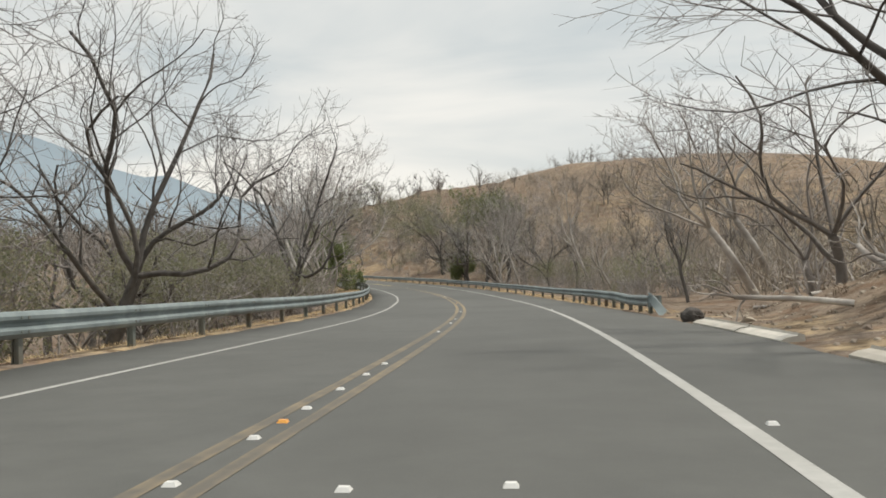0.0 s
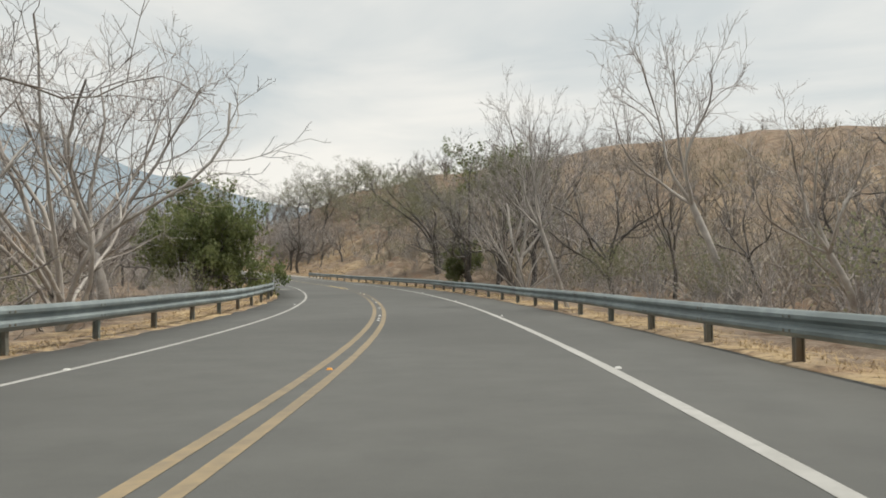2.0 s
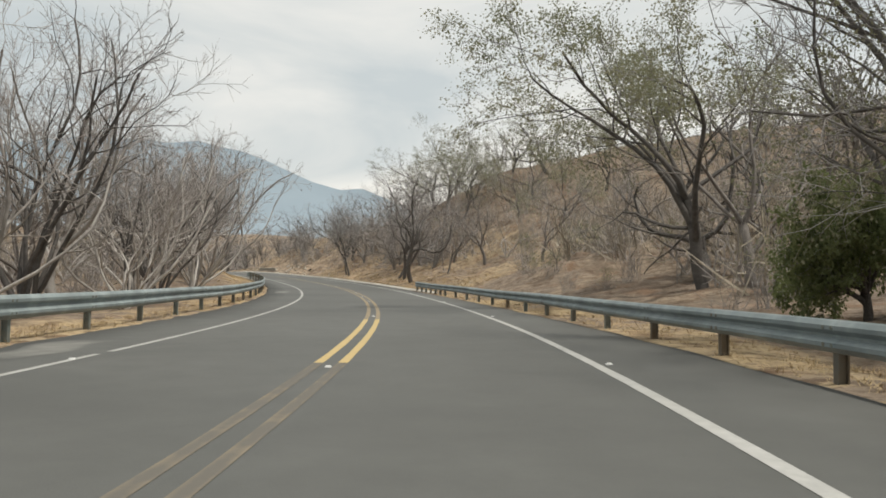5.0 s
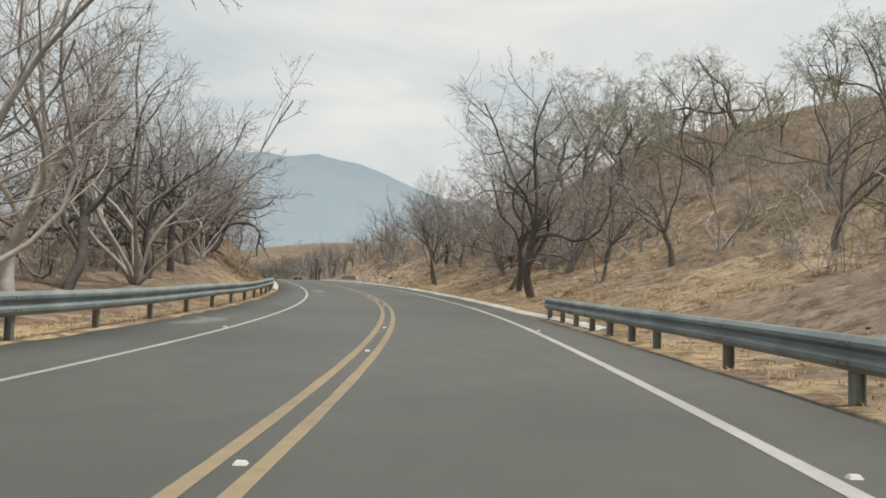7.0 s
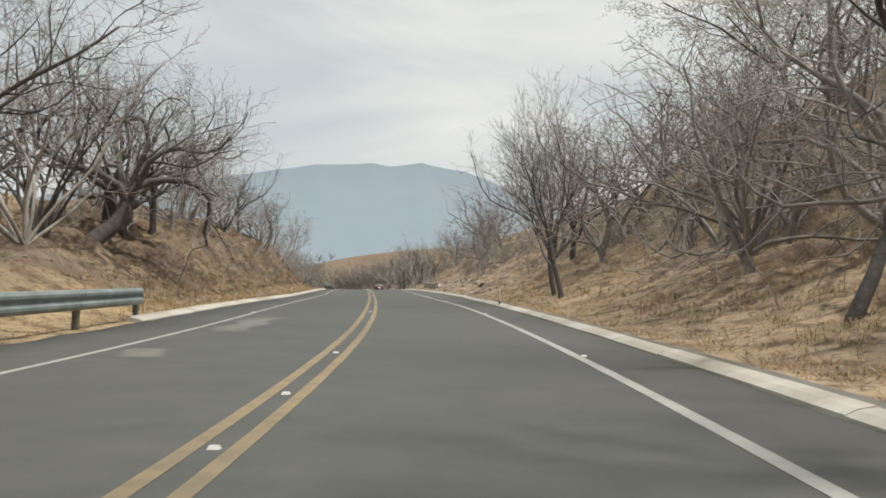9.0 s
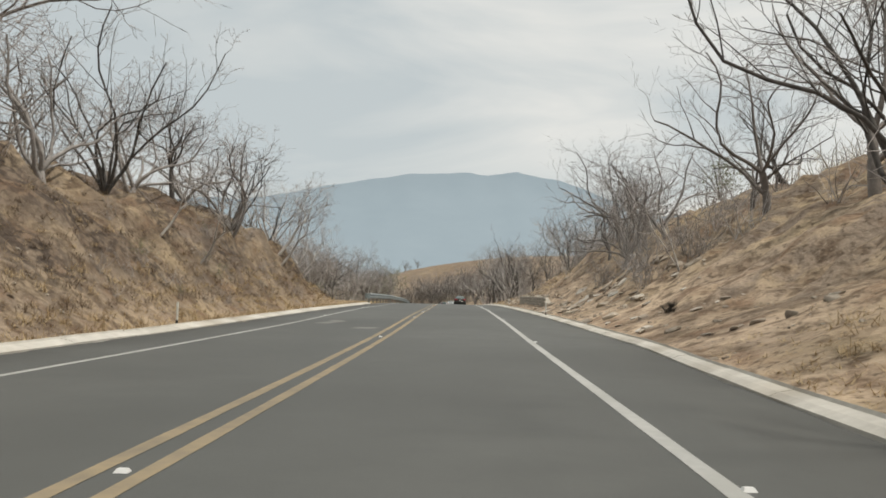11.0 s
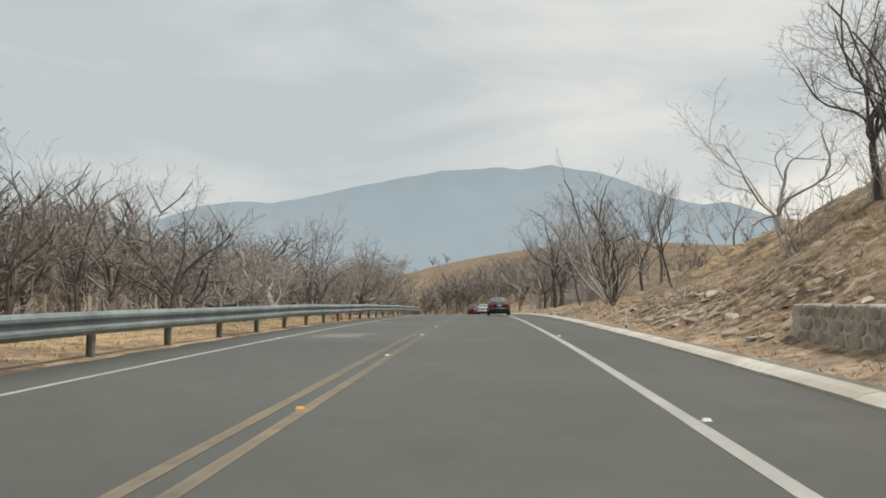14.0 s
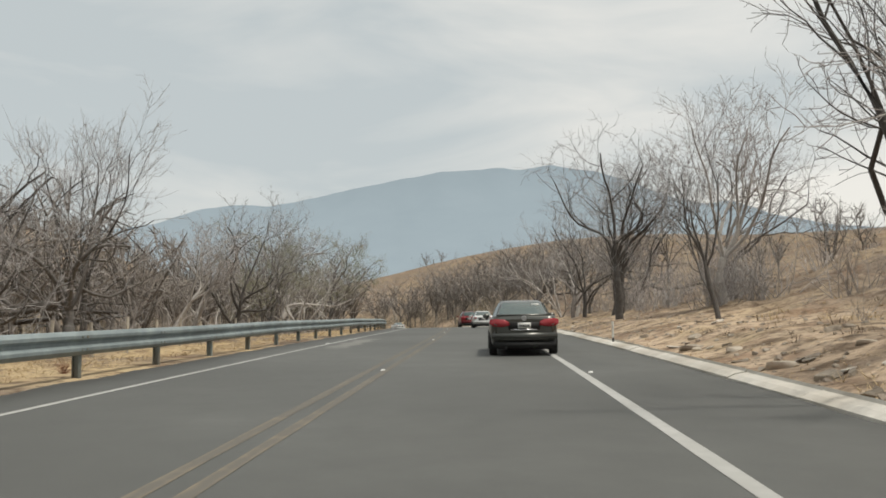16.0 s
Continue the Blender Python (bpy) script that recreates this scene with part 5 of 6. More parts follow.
def tussocks(name, label, strips, material, blades=30):
    """Clumps of longer dead grass, past counting."""
    V, F = [], []
    for s0, s1, o0, o1, per_m, lo, hi in strips:
        for _ in range(int((s1 - s0) * per_m)):
            s, o = rng.uniform(s0, s1), o0 + (o1 - o0) * rng.random() ** 1.4
            p, size = road(s, o, height(s, o) - 0.04), rng.uniform(lo, hi)
            for _ in range(blades):
                a, t = rng.uniform(0, 6.28), abs(rng.normal(0.95, 0.35))
                b = np.array([math.cos(a) * math.sin(t), math.sin(a) * math.sin(t), math.cos(t)])
                r0 = p + np.array([rng.normal(0, 0.3), rng.normal(0, 0.3), 0]) * size
                side = np.array([-math.sin(a), math.cos(a), 0]) * (0.005 + 0.005 * rng.random())
                mid, end = r0 + b * size * 0.6, r0 + b * size * rng.uniform(0.8, 1.2) + np.array([b[0], b[1], -0.7]) * size * 0.3
                k = len(V)
                V += [r0 - side, r0 + side, mid + side * 0.7, mid - side * 0.7, end]
                F += [(k, k + 1, k + 2, k + 3), (k + 3, k + 2, k + 4)]
    tagged(put(name, V, F, material), label, "grass", kind="stuff")


tussocks("grass_tussocks", "clumps of dead straw-coloured grass on the banks",
         [(200, 277, -6.6, -9.2, 10, 0.22, 0.5), (200, 270, -9.4, -14, 2.5, 0.15, 0.4), (158, 228, 8.0, 16, 5, 0.2, 0.55), (150, 200, -8.5, -13, 2, 0.15, 0.35), (290, 345, 10.5, 18, 4, 0.15, 0.4), (40, 160, 7.0, 9, 1.5, 0.12, 0.25), (-20, 150, -7.2, -9, 1.5, 0.12, 0.28)], GRASS_DRY, 24)
DEAD_WEED = mat("dead_weed_stalks", (0.13, 0.095, 0.068), (0.24, 0.185, 0.135), 0.95, 2, 0.4, (0.17, 0.12, 0.085), 0)
tussocks("dead_weeds", "low brown dead weeds and litter on the banks",
         [(204, 277, -8.0, -13.5, 13, 0.22, 0.5), (246, 300, 9.5, 14, 2, 0.15, 0.4), (170, 226, 9, 16, 1, 0.2, 0.4), (300, 345, 8.5, 13, 2, 0.15, 0.35), (14, 30, 9, 13, 4, 0.2, 0.4)], DEAD_WEED, 20)


# ---- rubble ----
def stone_mesh(seed, flat):
    """A broken, roughly bedded stone with chipped edges."""
    r = random.Random(seed)
    bm = bmesh.new()
    bmesh.ops.create_icosphere(bm, subdivisions=2, radius=0.5)
    cuts = [(Vector((r.gauss(0, 1), r.gauss(0, 1), r.gauss(0, 0.6))).normalized(), r.uniform(0.2, 0.36)) for _ in range(8)] + [(Vector((r.gauss(0, 0.15), r.gauss(0, 0.15), 1)).normalized(), 0.2)]
    sx, sy = r.uniform(0.8, 1.5), r.uniform(0.6, 1.1)
    for v in bm.verts:
        c = v.co.copy()
        for nrm, d in cuts:
            over = c.dot(nrm) - d
            if over > 0:
                c -= nrm * over
        c *= 1 + r.uniform(-0.03, 0.03)
        v.co = Vector((c.x * sx, c.y * sy, c.z * flat))
    me = bpy.data.meshes.new("rock")
    bm.to_mesh(me)
    bm.free()
    me.materials.append(ROCK)
    return me


STONES = [stone_mesh(i, (0.8, 0.6, 0.3, 0.22, 0.7, 0.45)[i]) for i in range(6)]
SLAB = mat("pale_slab_rock", (0.4, 0.37, 0.32), (0.58, 0.54, 0.48), 0.95, 3, 0.8, (0.3, 0.25, 0.2), 0.7, rnd=0.2, bump_scale=9, dist=0.03)
for me in STONES[2:4]:
    me.materials[0] = SLAB


RUBBLE = []


def on_slope(s, o, z, size):
    """A pose on the land at s and o, lying with the slope and turned by chance."""
    a = math.atan((height(s, o + 0.35) - height(s, o - 0.35)) / 0.7)
    x, y, w = road(s, o, height(s, o) + z)
    return pose(x, y, w, 0, 0, heading(s)) @ Matrix.Rotation(-0.85 * a, 4, "Y") @ pose(0, 0, 0, rng.uniform(-16, 16), rng.uniform(-8, 8), rng.uniform(0, 360)) @ Matrix.Diagonal((size, size, size, 1))


def rock(s, o, size, k, z=0.0):
    if size < 0.3:
        RUBBLE.append((STONES[k], on_slope(s, o, z, size)))
        return None
    b = new("rock", STONES[k])
    b.matrix_world = on_slope(s, o, z, size)
    return tagged(b, ("angular brown rock lying on the dirt bank", "flat broken slab of pale rock on the dirt bank")[k in (2, 3)], "rock", "rubble on the bank")


for n, s0, s1, o0, o1, lo, hi in ((60, 250, 272, 7.3, 11.5, 0.15, 0.8), (26, 262, 300, 8.4, 13, 0.15, 0.7), (110, 294, 328, 7.2, 11.5, 0.12, 0.6), (80, 326, 375, 7.1, 11.5, 0.1, 0.5), (60, 4, 30, 7.5, 13, 0.12, 0.6), (10, 226, 250, 7.2, 9, 0.15, 0.5), (190, 206, 276, -14, -7.4, 0.08, 0.3), (8, 150, 166, 9, 14, 0.15, 0.5)):
    for _ in range(n):
        o = o0 + (o1 - o0) * rng.random() ** 1.3
        rock(rng.uniform(s0, s1), o, lo + (hi - lo) * rng.random() ** 2.2, int(rng.integers(0, 6)), 0.02)
for n, s0, s1, o0, o1, lo, hi in ((34, 230, 262, 7.3, 10.5, 0.3, 0.75), (34, 316, 346, 7.0, 10, 0.3, 0.6)):
    for _ in range(n):
        rock(rng.uniform(s0, s1), rng.uniform(o0, o1), lo + (hi - lo) * rng.random() ** 2, int(rng.integers(0, 6)), 0.04)
for a in ((256.5, 8.3, 1.1, 2), (259.5, 9.0, 1.5, 3), (263, 8.6, 0.8, 0), (258, 10.2, 1.4, 2), (265, 10, 1.2, 3), (261, 9.8, 1.0, 3), (297, 8.4, 0.7, 4), (300.5, 8.2, 0.7, 0), (303, 10, 1.1, 2), (306, 9, 0.9, 3)):
    rock(*a)


def fallen_branch(s, o, length, turn):
    w = Wood(int(s * 10))
    S = dict(BASE, levels=2, kids=(4, 3, 2), reach=length * 0.5, up=0.0)
    w.limb(Vector((0, 0, 0.06)), Vector((1, 0, 0.12)), length, 0.035 + 0.018 * length, 0, S)
    b = new("fallen_branch", mesh_of("fallen_branch", w.v["trunk"] + w.v["crown"], w.f["trunk"] + [tuple(i + len(w.v["trunk"]) for i in f) for f in w.f["crown"]], BARK_PALE, True))
    b.matrix_world = stand(s, o, 0.02, turn)
    return tagged(b, "dead fallen branch lying on the dirt bank", "branch", "fallen branches")


for a in ((24, 10.5, 2.5, 20), (21, 11.5, 3.0, 60), (27.5, 10, 2.0, -30), (17, 10.8, 2.4, 110), (22, 12, 5.0, 75), (19, 9.6, 2.6, 160), (14, 10.5, 3.0, 30), (302, 9.5, 1.8, 40), (260, 11, 2.2, 20)):
    fallen_branch(*a)


def pebbles():
    """Loose stones and clods, past counting."""
    V, F = [], []
    for n, s0, s1, o0, o1, side in ((2600, 246, 330, 6.9, 12.5, 1), (1100, 328, 400, 6.8, 12, 1), (900, 0, 31, 7.2, 14, 1), (500, 200, 280, 7.2, 13, -1), (260, 160, 250, 6.8, 11, 1)):
        for _ in range(n):
            s, o = rng.uniform(s0, s1), side * (o0 + (o1 - o0) * rng.random() ** 1.2)
            p, r = road(s, o, height(s, o)), 0.025 + 0.09 * rng.random() ** 2.5
            k = len(V)
            V += [tuple(p + np.array(d) * r * rng.uniform(0.6, 1.4)) for d in ((1, 0.1, 0), (0.1, 0.8, 0), (-0.9, 0, 0), (0, -0.8, 0), (0.6, 0.1, 0.5), (-0.1, 0.5, 0.5), (-0.5, -0.2, 0.5))]
            F += [(k, k + 1, k + 5, k + 4), (k + 1, k + 2, k + 5), (k + 2, k + 6, k + 5), (k + 2, k + 3, k + 6), (k + 3, k, k + 4, k + 6), (k + 4, k + 5, k + 6)]
    tagged(put("loose_stones", V, F, ROCK), "small brown stones and clods scattered on the verge", "stones", kind="stuff")


pebbles()


# ---- small weeds and a clod by the rails ----
RUST_WEED = mat("rust_brown_weed", (0.2, 0.1, 0.06), (0.3, 0.16, 0.1), 0.95, 6, bump=0)
WEED = bush_mesh(131, 46, 0.42, 0.004, RUST_WEED, 5, 3, 0.75)
for s, o, size in ((320.1, -6.75, 1.0), (321.8, -6.6, 1.1), (334, -6.7, 0.9), (352, -6.8, 1.0)):
    b = new("dried_weed", WEED)
    b.matrix_world = stand(s, o, 0.0, rng.uniform(0, 360), 0, size)
    tagged(b, "small rust-brown dried weed on straw-coloured verge", "weed", "dried weeds")
BURNT = mat("burnt_brush", (0.02, 0.018, 0.016), (0.06, 0.052, 0.045), 0.95, 6, bump=0)
HEAP = bush_mesh(137, 60, 0.7, 0.012, BURNT, 6, 3, 1.15)
for s, o, size in ((238.8, 8.8, 0.9), (239.6, 9.1, 0.75), (166.5, 7.6, 1.1), (167.3, 7.9, 0.9)):
    b = new("burnt_shrub", HEAP)
    b.matrix_world = stand(s, o, -0.02, s * 50, 0, size) @ Matrix.Diagonal((1, 1, 0.55, 1))
    tagged(b, "low dark burnt shrub lying flat on the dirt", "shrub", "burnt shrubs")
bm = bmesh.new()
bmesh.ops.create_icosphere(bm, subdivisions=4, radius=0.5)
for v in bm.verts:
    v.co *= 1 + 0.09 * math.sin(9 * v.co.x + 4 * v.co.z) * math.sin(11 * v.co.y) + rng.uniform(-0.035, 0.035)
    v.co.z *= 0.85
me = bpy.data.meshes.new("earth_clod")
bm.to_mesh(me)
bm.free()
me.materials.append(BARK_DARK)
clod = new("earth_clod", me)
clod.matrix_world = stand(23.4, 7.0, 0.12, 40, 0, 0.62)
tagged(clod, "dark clump of earth and roots beside the broken kerb", "clod")


# ---- low retaining wall under the cut ----
def build_wall():
    m = pose(*road(268.5, 8.1))
    w = tagged(empty("retaining_wall", m), "low weathered retaining wall of grey stones in mortar", "wall")
    inv = m.inverted()
    s = 268.5
    while s < 290.0:
        e = min(s + 2.5, 290.2)
        v = []
        top0, top1 = 0.98 + rng.uniform(-0.03, 0.03), 0.98 + rng.uniform(-0.03, 0.03)
        if s < 269:
            top0 = 0.55
        for t, h in ((s + 0.006, top0), ((s + e) / 2, (top0 + top1) / 2 + 0.02), (e - 0.006, top1)):
            for o, z in ((7.95, -0.3), (8.02, h - 0.03), (8.06, h), (8.4, h), (8.44, h - 0.03), (8.5, -0.3)):
                v.append(inv @ Vector(road(t, o, z)))
        put("wall_panel", v, grid_faces(3, 6) + [tuple(range(6)), tuple(range(17, 11, -1))], OLD_CONCRETE, w)
        s = e
    # rough stones bedded in the face
    faces = [stone_face(i) for i in range(8)]
    for i in range(69):
        for j in range(4):
            t, z = 269.2 + 0.305 * (i + 0.5 * (j % 2)) + rng.uniform(-0.05, 0.05), 0.13 + 0.235 * j + rng.uniform(-0.03, 0.03)
            if t < 289.9:
                b = new("stone", faces[int(rng.integers(0, 8))])
                b.parent = w
                b.matrix_local = inv @ pose(*road(t, 7.955 + 0.07 * (z + 0.3) / 1.25 + rng.uniform(-0.012, 0.012), z), 0, 0, heading(t)) @ Matrix.Rotation(rng.uniform(-0.5, 0.5) + (3.1416 if rng.random() < 0.5 else 0), 4, "X") @ Matrix.Diagonal((1, rng.uniform(0.85, 1.15), rng.uniform(0.85, 1.1), 1))


def stone_face(seed):
    """One stone of the wall: an uneven many-sided block with worn edges."""
    r = random.Random(200 + seed)
    ring = [(0.18 * r.uniform(0.72, 1.12) * math.cos(a), 0.142 * r.uniform(0.72, 1.12) * math.sin(a)) for a in (k * 6.2832 / 7 + r.uniform(-0.4, 0.4) for k in range(7))]
    v = [(0.05, y, z) for y, z in ring] + [(-0.01, y * 0.97, z * 0.97) for y, z in ring] + [(-0.022 + r.uniform(-0.006, 0.006), y * 0.82, z * 0.82) for y, z in ring]
    f = [(k + a, k + (a + 1) % 7, k + 7 + (a + 1) % 7, k + 7 + a) for k in (0, 7) for a in range(7)] + [tuple(range(14, 21))]
    return mesh_of("stone", [Vector(p) for p in v], f, WALL_STONE)


WALL_STONE = mat("wall_stone", (0.25, 0.232, 0.2), (0.4, 0.37, 0.32), 0.95, 7, 1.2, (0.18, 0.165, 0.14), 0.8, rnd=0.2, bump_scale=18, dist=0.02)
build_wall()
# stones and slabs heaped along the wall's top, burnt-dark rubble past its end
for k in range(34):
    rock(270 + 18 * rng.random(), rng.uniform(8.6, 9.5), 0.2 + 0.55 * rng.random() ** 2, int(rng.integers(0, 6)), 0.05)
for k in range(46):
    rock(288.5 + 12 * rng.random(), rng.uniform(7.6, 9.6), 0.15 + 0.45 * rng.random() ** 2, int(rng.integers(0, 6)), 0.05)
for k in range(170):
    rock(297.5 + 17 * rng.random(), rng.uniform(7.5, 10.2), 0.13 + 0.55 * rng.random() ** 2.4, int(rng.integers(0, 6)), 0.03)
for k in range(40):
    rock(rng.uniform(246, 258), rng.uniform(9.5, 13.0), 0.2 + 0.8 * rng.random() ** 1.6, int(rng.integers(2, 6)), 0.05)


join("rubble", "small angular brown stones strewn over the dirt banks", "stones", RUBBLE, ROCK)


# ---- delineator posts, road studs, patches, fence ----
def delineator(s, o):
    m = stand(s, o, 0.0) if abs(o) > 7.2 else pose(*road(s, o, 0.1), 0, 0, heading(s))
    d = tagged(empty("delineator_post", m), "white roadside marker post with a dark foot at the kerb", "marker post", "marker posts")
    for name, z0, z1, w, material in (("shaft", 0.14, 0.66, 0.036, WHITE_POST), ("foot", -0.12, 0.14, 0.037, BLACK_PAINT), ("reflector", 0.5, 0.58, 0.022, STUD_WHITE)):
        bm = bmesh.new()
        bmesh.ops.create_cone(bm, segments=10, radius1=w, radius2=w * 0.92, depth=z1 - z0, cap_ends=True)
        bmesh.ops.scale(bm, vec=(1, 0.6, 1), verts=bm.verts)
        bmesh.ops.translate(bm, vec=(0, -0.02 if name == "reflector" else 0, (z0 + z1) / 2), verts=bm.verts)
        part(name, bm, material, d)


WHITE_POST = mat("white_post_paint", (0.62, 0.62, 0.58), (0.72, 0.72, 0.68), 0.6, 5, 2, (0.5, 0.47, 0.42), 0.05)
BLACK_PAINT = mat("black_post_paint", (0.03, 0.03, 0.03), (0.05, 0.045, 0.04), 0.6, 5, bump=0.05)
STUD_WHITE = mat("white_stud", (0.6, 0.6, 0.58), (0.72, 0.72, 0.7), 0.4, 8, bump=0)
STUD_AMBER = mat("amber_stud", (0.7, 0.3, 0.06), (0.8, 0.4, 0.1), 0.35, 8, bump=0)
for s, o in ((254.6, 6.5), (299.5, 6.35), (210, 5.75), (236, -6.1), (344, 6.3), (282, 6.4)):
    delineator(s, o)


def stud_mesh(material):
    bm = bmesh.new()
    bmesh.ops.create_cube(bm, size=1.0)
    for v in bm.verts:
        k = 0.042 if v.co.z < 0 else 0.024
        v.co = Vector((v.co.x * 0.095 if v.co.z < 0 else v.co.x * 0.065, v.co.y * 2 * k, 0.022 if v.co.z > 0 else -0.004))
    me = bpy.data.meshes.new("road_stud")
    bm.to_mesh(me)
    bm.free()
    me.materials.append(material)
    return me


STUDS = (stud_mesh(STUD_WHITE), stud_mesh(STUD_AMBER))
AMBER = (6.93, 51.5, 95.0, 282.5, 315.3)
for s, o in [(s, 0.0) for s in (4.71, 6.18, 6.93, 7.69, 9.11, 10.61, 12.06, 20.5, 25.3, 28.3, 36.1, 51.5, 65, 66.2, 68, 74.3, 80.6, 85.9, 94.2, 95.0, 97.2, 109, 125, 141, 150, 157, 173, 179.6, 182.4, 187.2, 203, 218, 234.3, 249.6, 258.2, 259.9, 266.8, 276.5, 282.5, 290, 298.7, 306.1, 315.3, 334, 351.8, 366, 382)] + \
        [(s, 4.06) for s in (6.65, 36, 51.1, 66.5, 80.8, 95.1, 109.5, 125, 141, 156.8, 172, 186.8, 202, 218, 233.6, 249.3, 265.6, 281.7, 297.4, 315, 332.7, 349)] + [(s, -4.0) for s in (52, 80, 110, 156.2, 202, 249, 297, 349)] + [(266.4, -4.35), (4.6, 1.09), (4.7, 2.05)]:
    k = 1 if s in AMBER and o == 0.0 else 0
    b = new("road_stud", STUDS[k])
    b.matrix_world = pose(*road(s, o, 0.004), 0, 0, heading(s))
    tagged(b, ("white reflective road stud on the painted line", "amber reflective road stud between the yellow lines")[k], "road stud", "road studs")


def patch(s0, s1, o0, o1, z=0.003):
    ss, oo = np.linspace(s0, s1, 16), np.linspace(o0, o1, 7)
    v = np.concatenate([road(s, oo + 0.15 * math.sin(2.1 * s), z) for s in ss])
    b = put("road_patch", v, grid_faces(16, 7), ASPHALT_PATCH, smooth_shade=True)
    u, w = np.linspace(-1, 1, 16)[:, None], np.linspace(-1, 1, 7)[None, :]
    at = b.data.attributes.new("dust", "FLOAT", "POINT")
    at.data.foreach_set("value", (np.clip(1.6 * (1 - u ** 2), 0, 1.1) * np.clip(1.5 * (1 - w ** 2), 0, 1.0)).ravel().astype(np.float32))
    tagged(b, "pale dusty patch on the asphalt", "road patch", kind="structure")


for a in ((297, 300.3, -3.4, -1.5), (312.8, 314.4, -3.6, -2.4), (186.2, 188, -3.5, -2.7), (192, 199, -3.5, -2.5), (240.8, 244.6, -3.0, -2.3), (238.2, 239.4, -1.3, -0.4), (344, 355, -3.5, -2.5), (110, 114, -5.8, -4.7), (317, 318.4, 1.1, 1.8), (157, 161, -5.7, -4.7)):
    patch(*a)


def fence_post(s, o):
    bm = bmesh.new()
    bmesh.ops.create_cone(bm, segments=7, radius1=0.06, radius2=0.05, depth=1.5, cap_ends=True)
    bmesh.ops.translate(bm, vec=(0, 0, 0.45), verts=bm.verts)
    for v in bm.verts:
        v.co += Vector((rng.normal(0, 0.006), rng.normal(0, 0.006), 0))
    return part("post", bm, FENCE_WOOD, None)


FENCE_WOOD = mat("pale_fence_wood", (0.3, 0.27, 0.22), (0.45, 0.41, 0.35), 0.9, 6, 1.5, (0.2, 0.17, 0.14), 0.4, rnd=0.2)


def build_fence(s0, s1, o, step, label):
    f = tagged(empty("wire_fence", pose(*road(s0, o, height(s0, o)))), label, "fence")
    inv = f.matrix_world.inverted()
    ss = np.arange(s0, s1, step)
    for s in ss:
        p = fence_post(s, o)
        p.parent = f
        p.matrix_local = inv @ (stand(s, o, 0, rng.uniform(0, 360), rng.uniform(-4, 4)) @ Matrix.Diagonal((1, 1, rng.uniform(0.85, 1.1), 1)))
    for z in (0.4, 0.7, 1.0):
        v = []
        for s in np.arange(s0, s1 - step + 0.01, step / 2):
            for a in range(3):
                p = road(s, o + 0.06 + 0.004 * math.cos(a * 2.09), height(s, o) + z + 0.004 * math.sin(a * 2.09))
                v.append(inv @ Vector(p))
        put("wire", v, grid_faces(len(v) // 3, 3, closed=True), POST_STEEL, f)


build_fence(286, 400, -10.6, 2.6, "wire fence on pale wooden posts behind the guard rail")
build_fence(198, 246, -15.5, 2.2, "wire fence on thin wooden posts on the bank")


# ---- cars standing in the lane ahead ----
def paint(name, colour, metal=0.5):
    m = mat(name, tuple(c * 0.93 for c in colour), colour, 0.32, 3, bump=0, metal=metal, spec=0.5)
    m.node_tree.nodes["Principled BSDF"].inputs["Coat Weight"].default_value = 0.6
    return m


CAR_GREY = paint("dark_grey_car_paint", (0.07, 0.072, 0.064))
CAR_WHITE = paint("white_car_paint", (0.68, 0.69, 0.68), 0.0)
CAR_RED = paint("dark_red_car_paint", (0.2, 0.012, 0.018))
CAR_GLASS = mat("tinted_car_glass", (0.045, 0.07, 0.068), (0.06, 0.09, 0.085), 0.1, 2, bump=0, spec=0.8)
TYRE = mat("tyre_rubber", (0.018, 0.018, 0.018), (0.03, 0.03, 0.029), 0.85, 20, bump=0.1)
RIM = mat("alloy_rim", (0.4, 0.4, 0.4), (0.5, 0.5, 0.5), 0.35, 6, bump=0, metal=0.9)
LAMP_RED = mat("red_lamp_lens", (0.26, 0.02, 0.03), (0.34, 0.03, 0.035), 0.2, 10, bump=0, spec=0.6)
LAMP_WHITE = mat("clear_lamp_lens", (0.5, 0.5, 0.5), (0.6, 0.6, 0.6), 0.15, 10, bump=0)
CHROME = mat("chrome_trim", (0.65, 0.65, 0.65), (0.72, 0.72, 0.72), 0.18, 6, bump=0, metal=1.0)
PLASTIC = mat("black_plastic", (0.016, 0.016, 0.016), (0.025, 0.025, 0.025), 0.6, 14, bump=0.1)
PLATE = mat("number_plate", (0.55, 0.55, 0.53), (0.62, 0.62, 0.6), 0.5, 10, bump=0)


def box(name, size, at, material, parent, bevel=0.02, label="", taper=1.0):
    bm = bmesh.new()
    bmesh.ops.create_cube(bm, size=1.0)
    for v in bm.verts:
        k = taper if v.co.z > 0 else 1.0
        v.co = Vector((v.co.x * size[0] * k, v.co.y * size[1], v.co.z * size[2]))
    if bevel:
        bmesh.ops.bevel(bm, geom=bm.edges[:], offset=bevel, segments=2, affect="EDGES")
    bmesh.ops.translate(bm, vec=at, verts=bm.verts)
    return part(name, bm, material, parent, label, True)


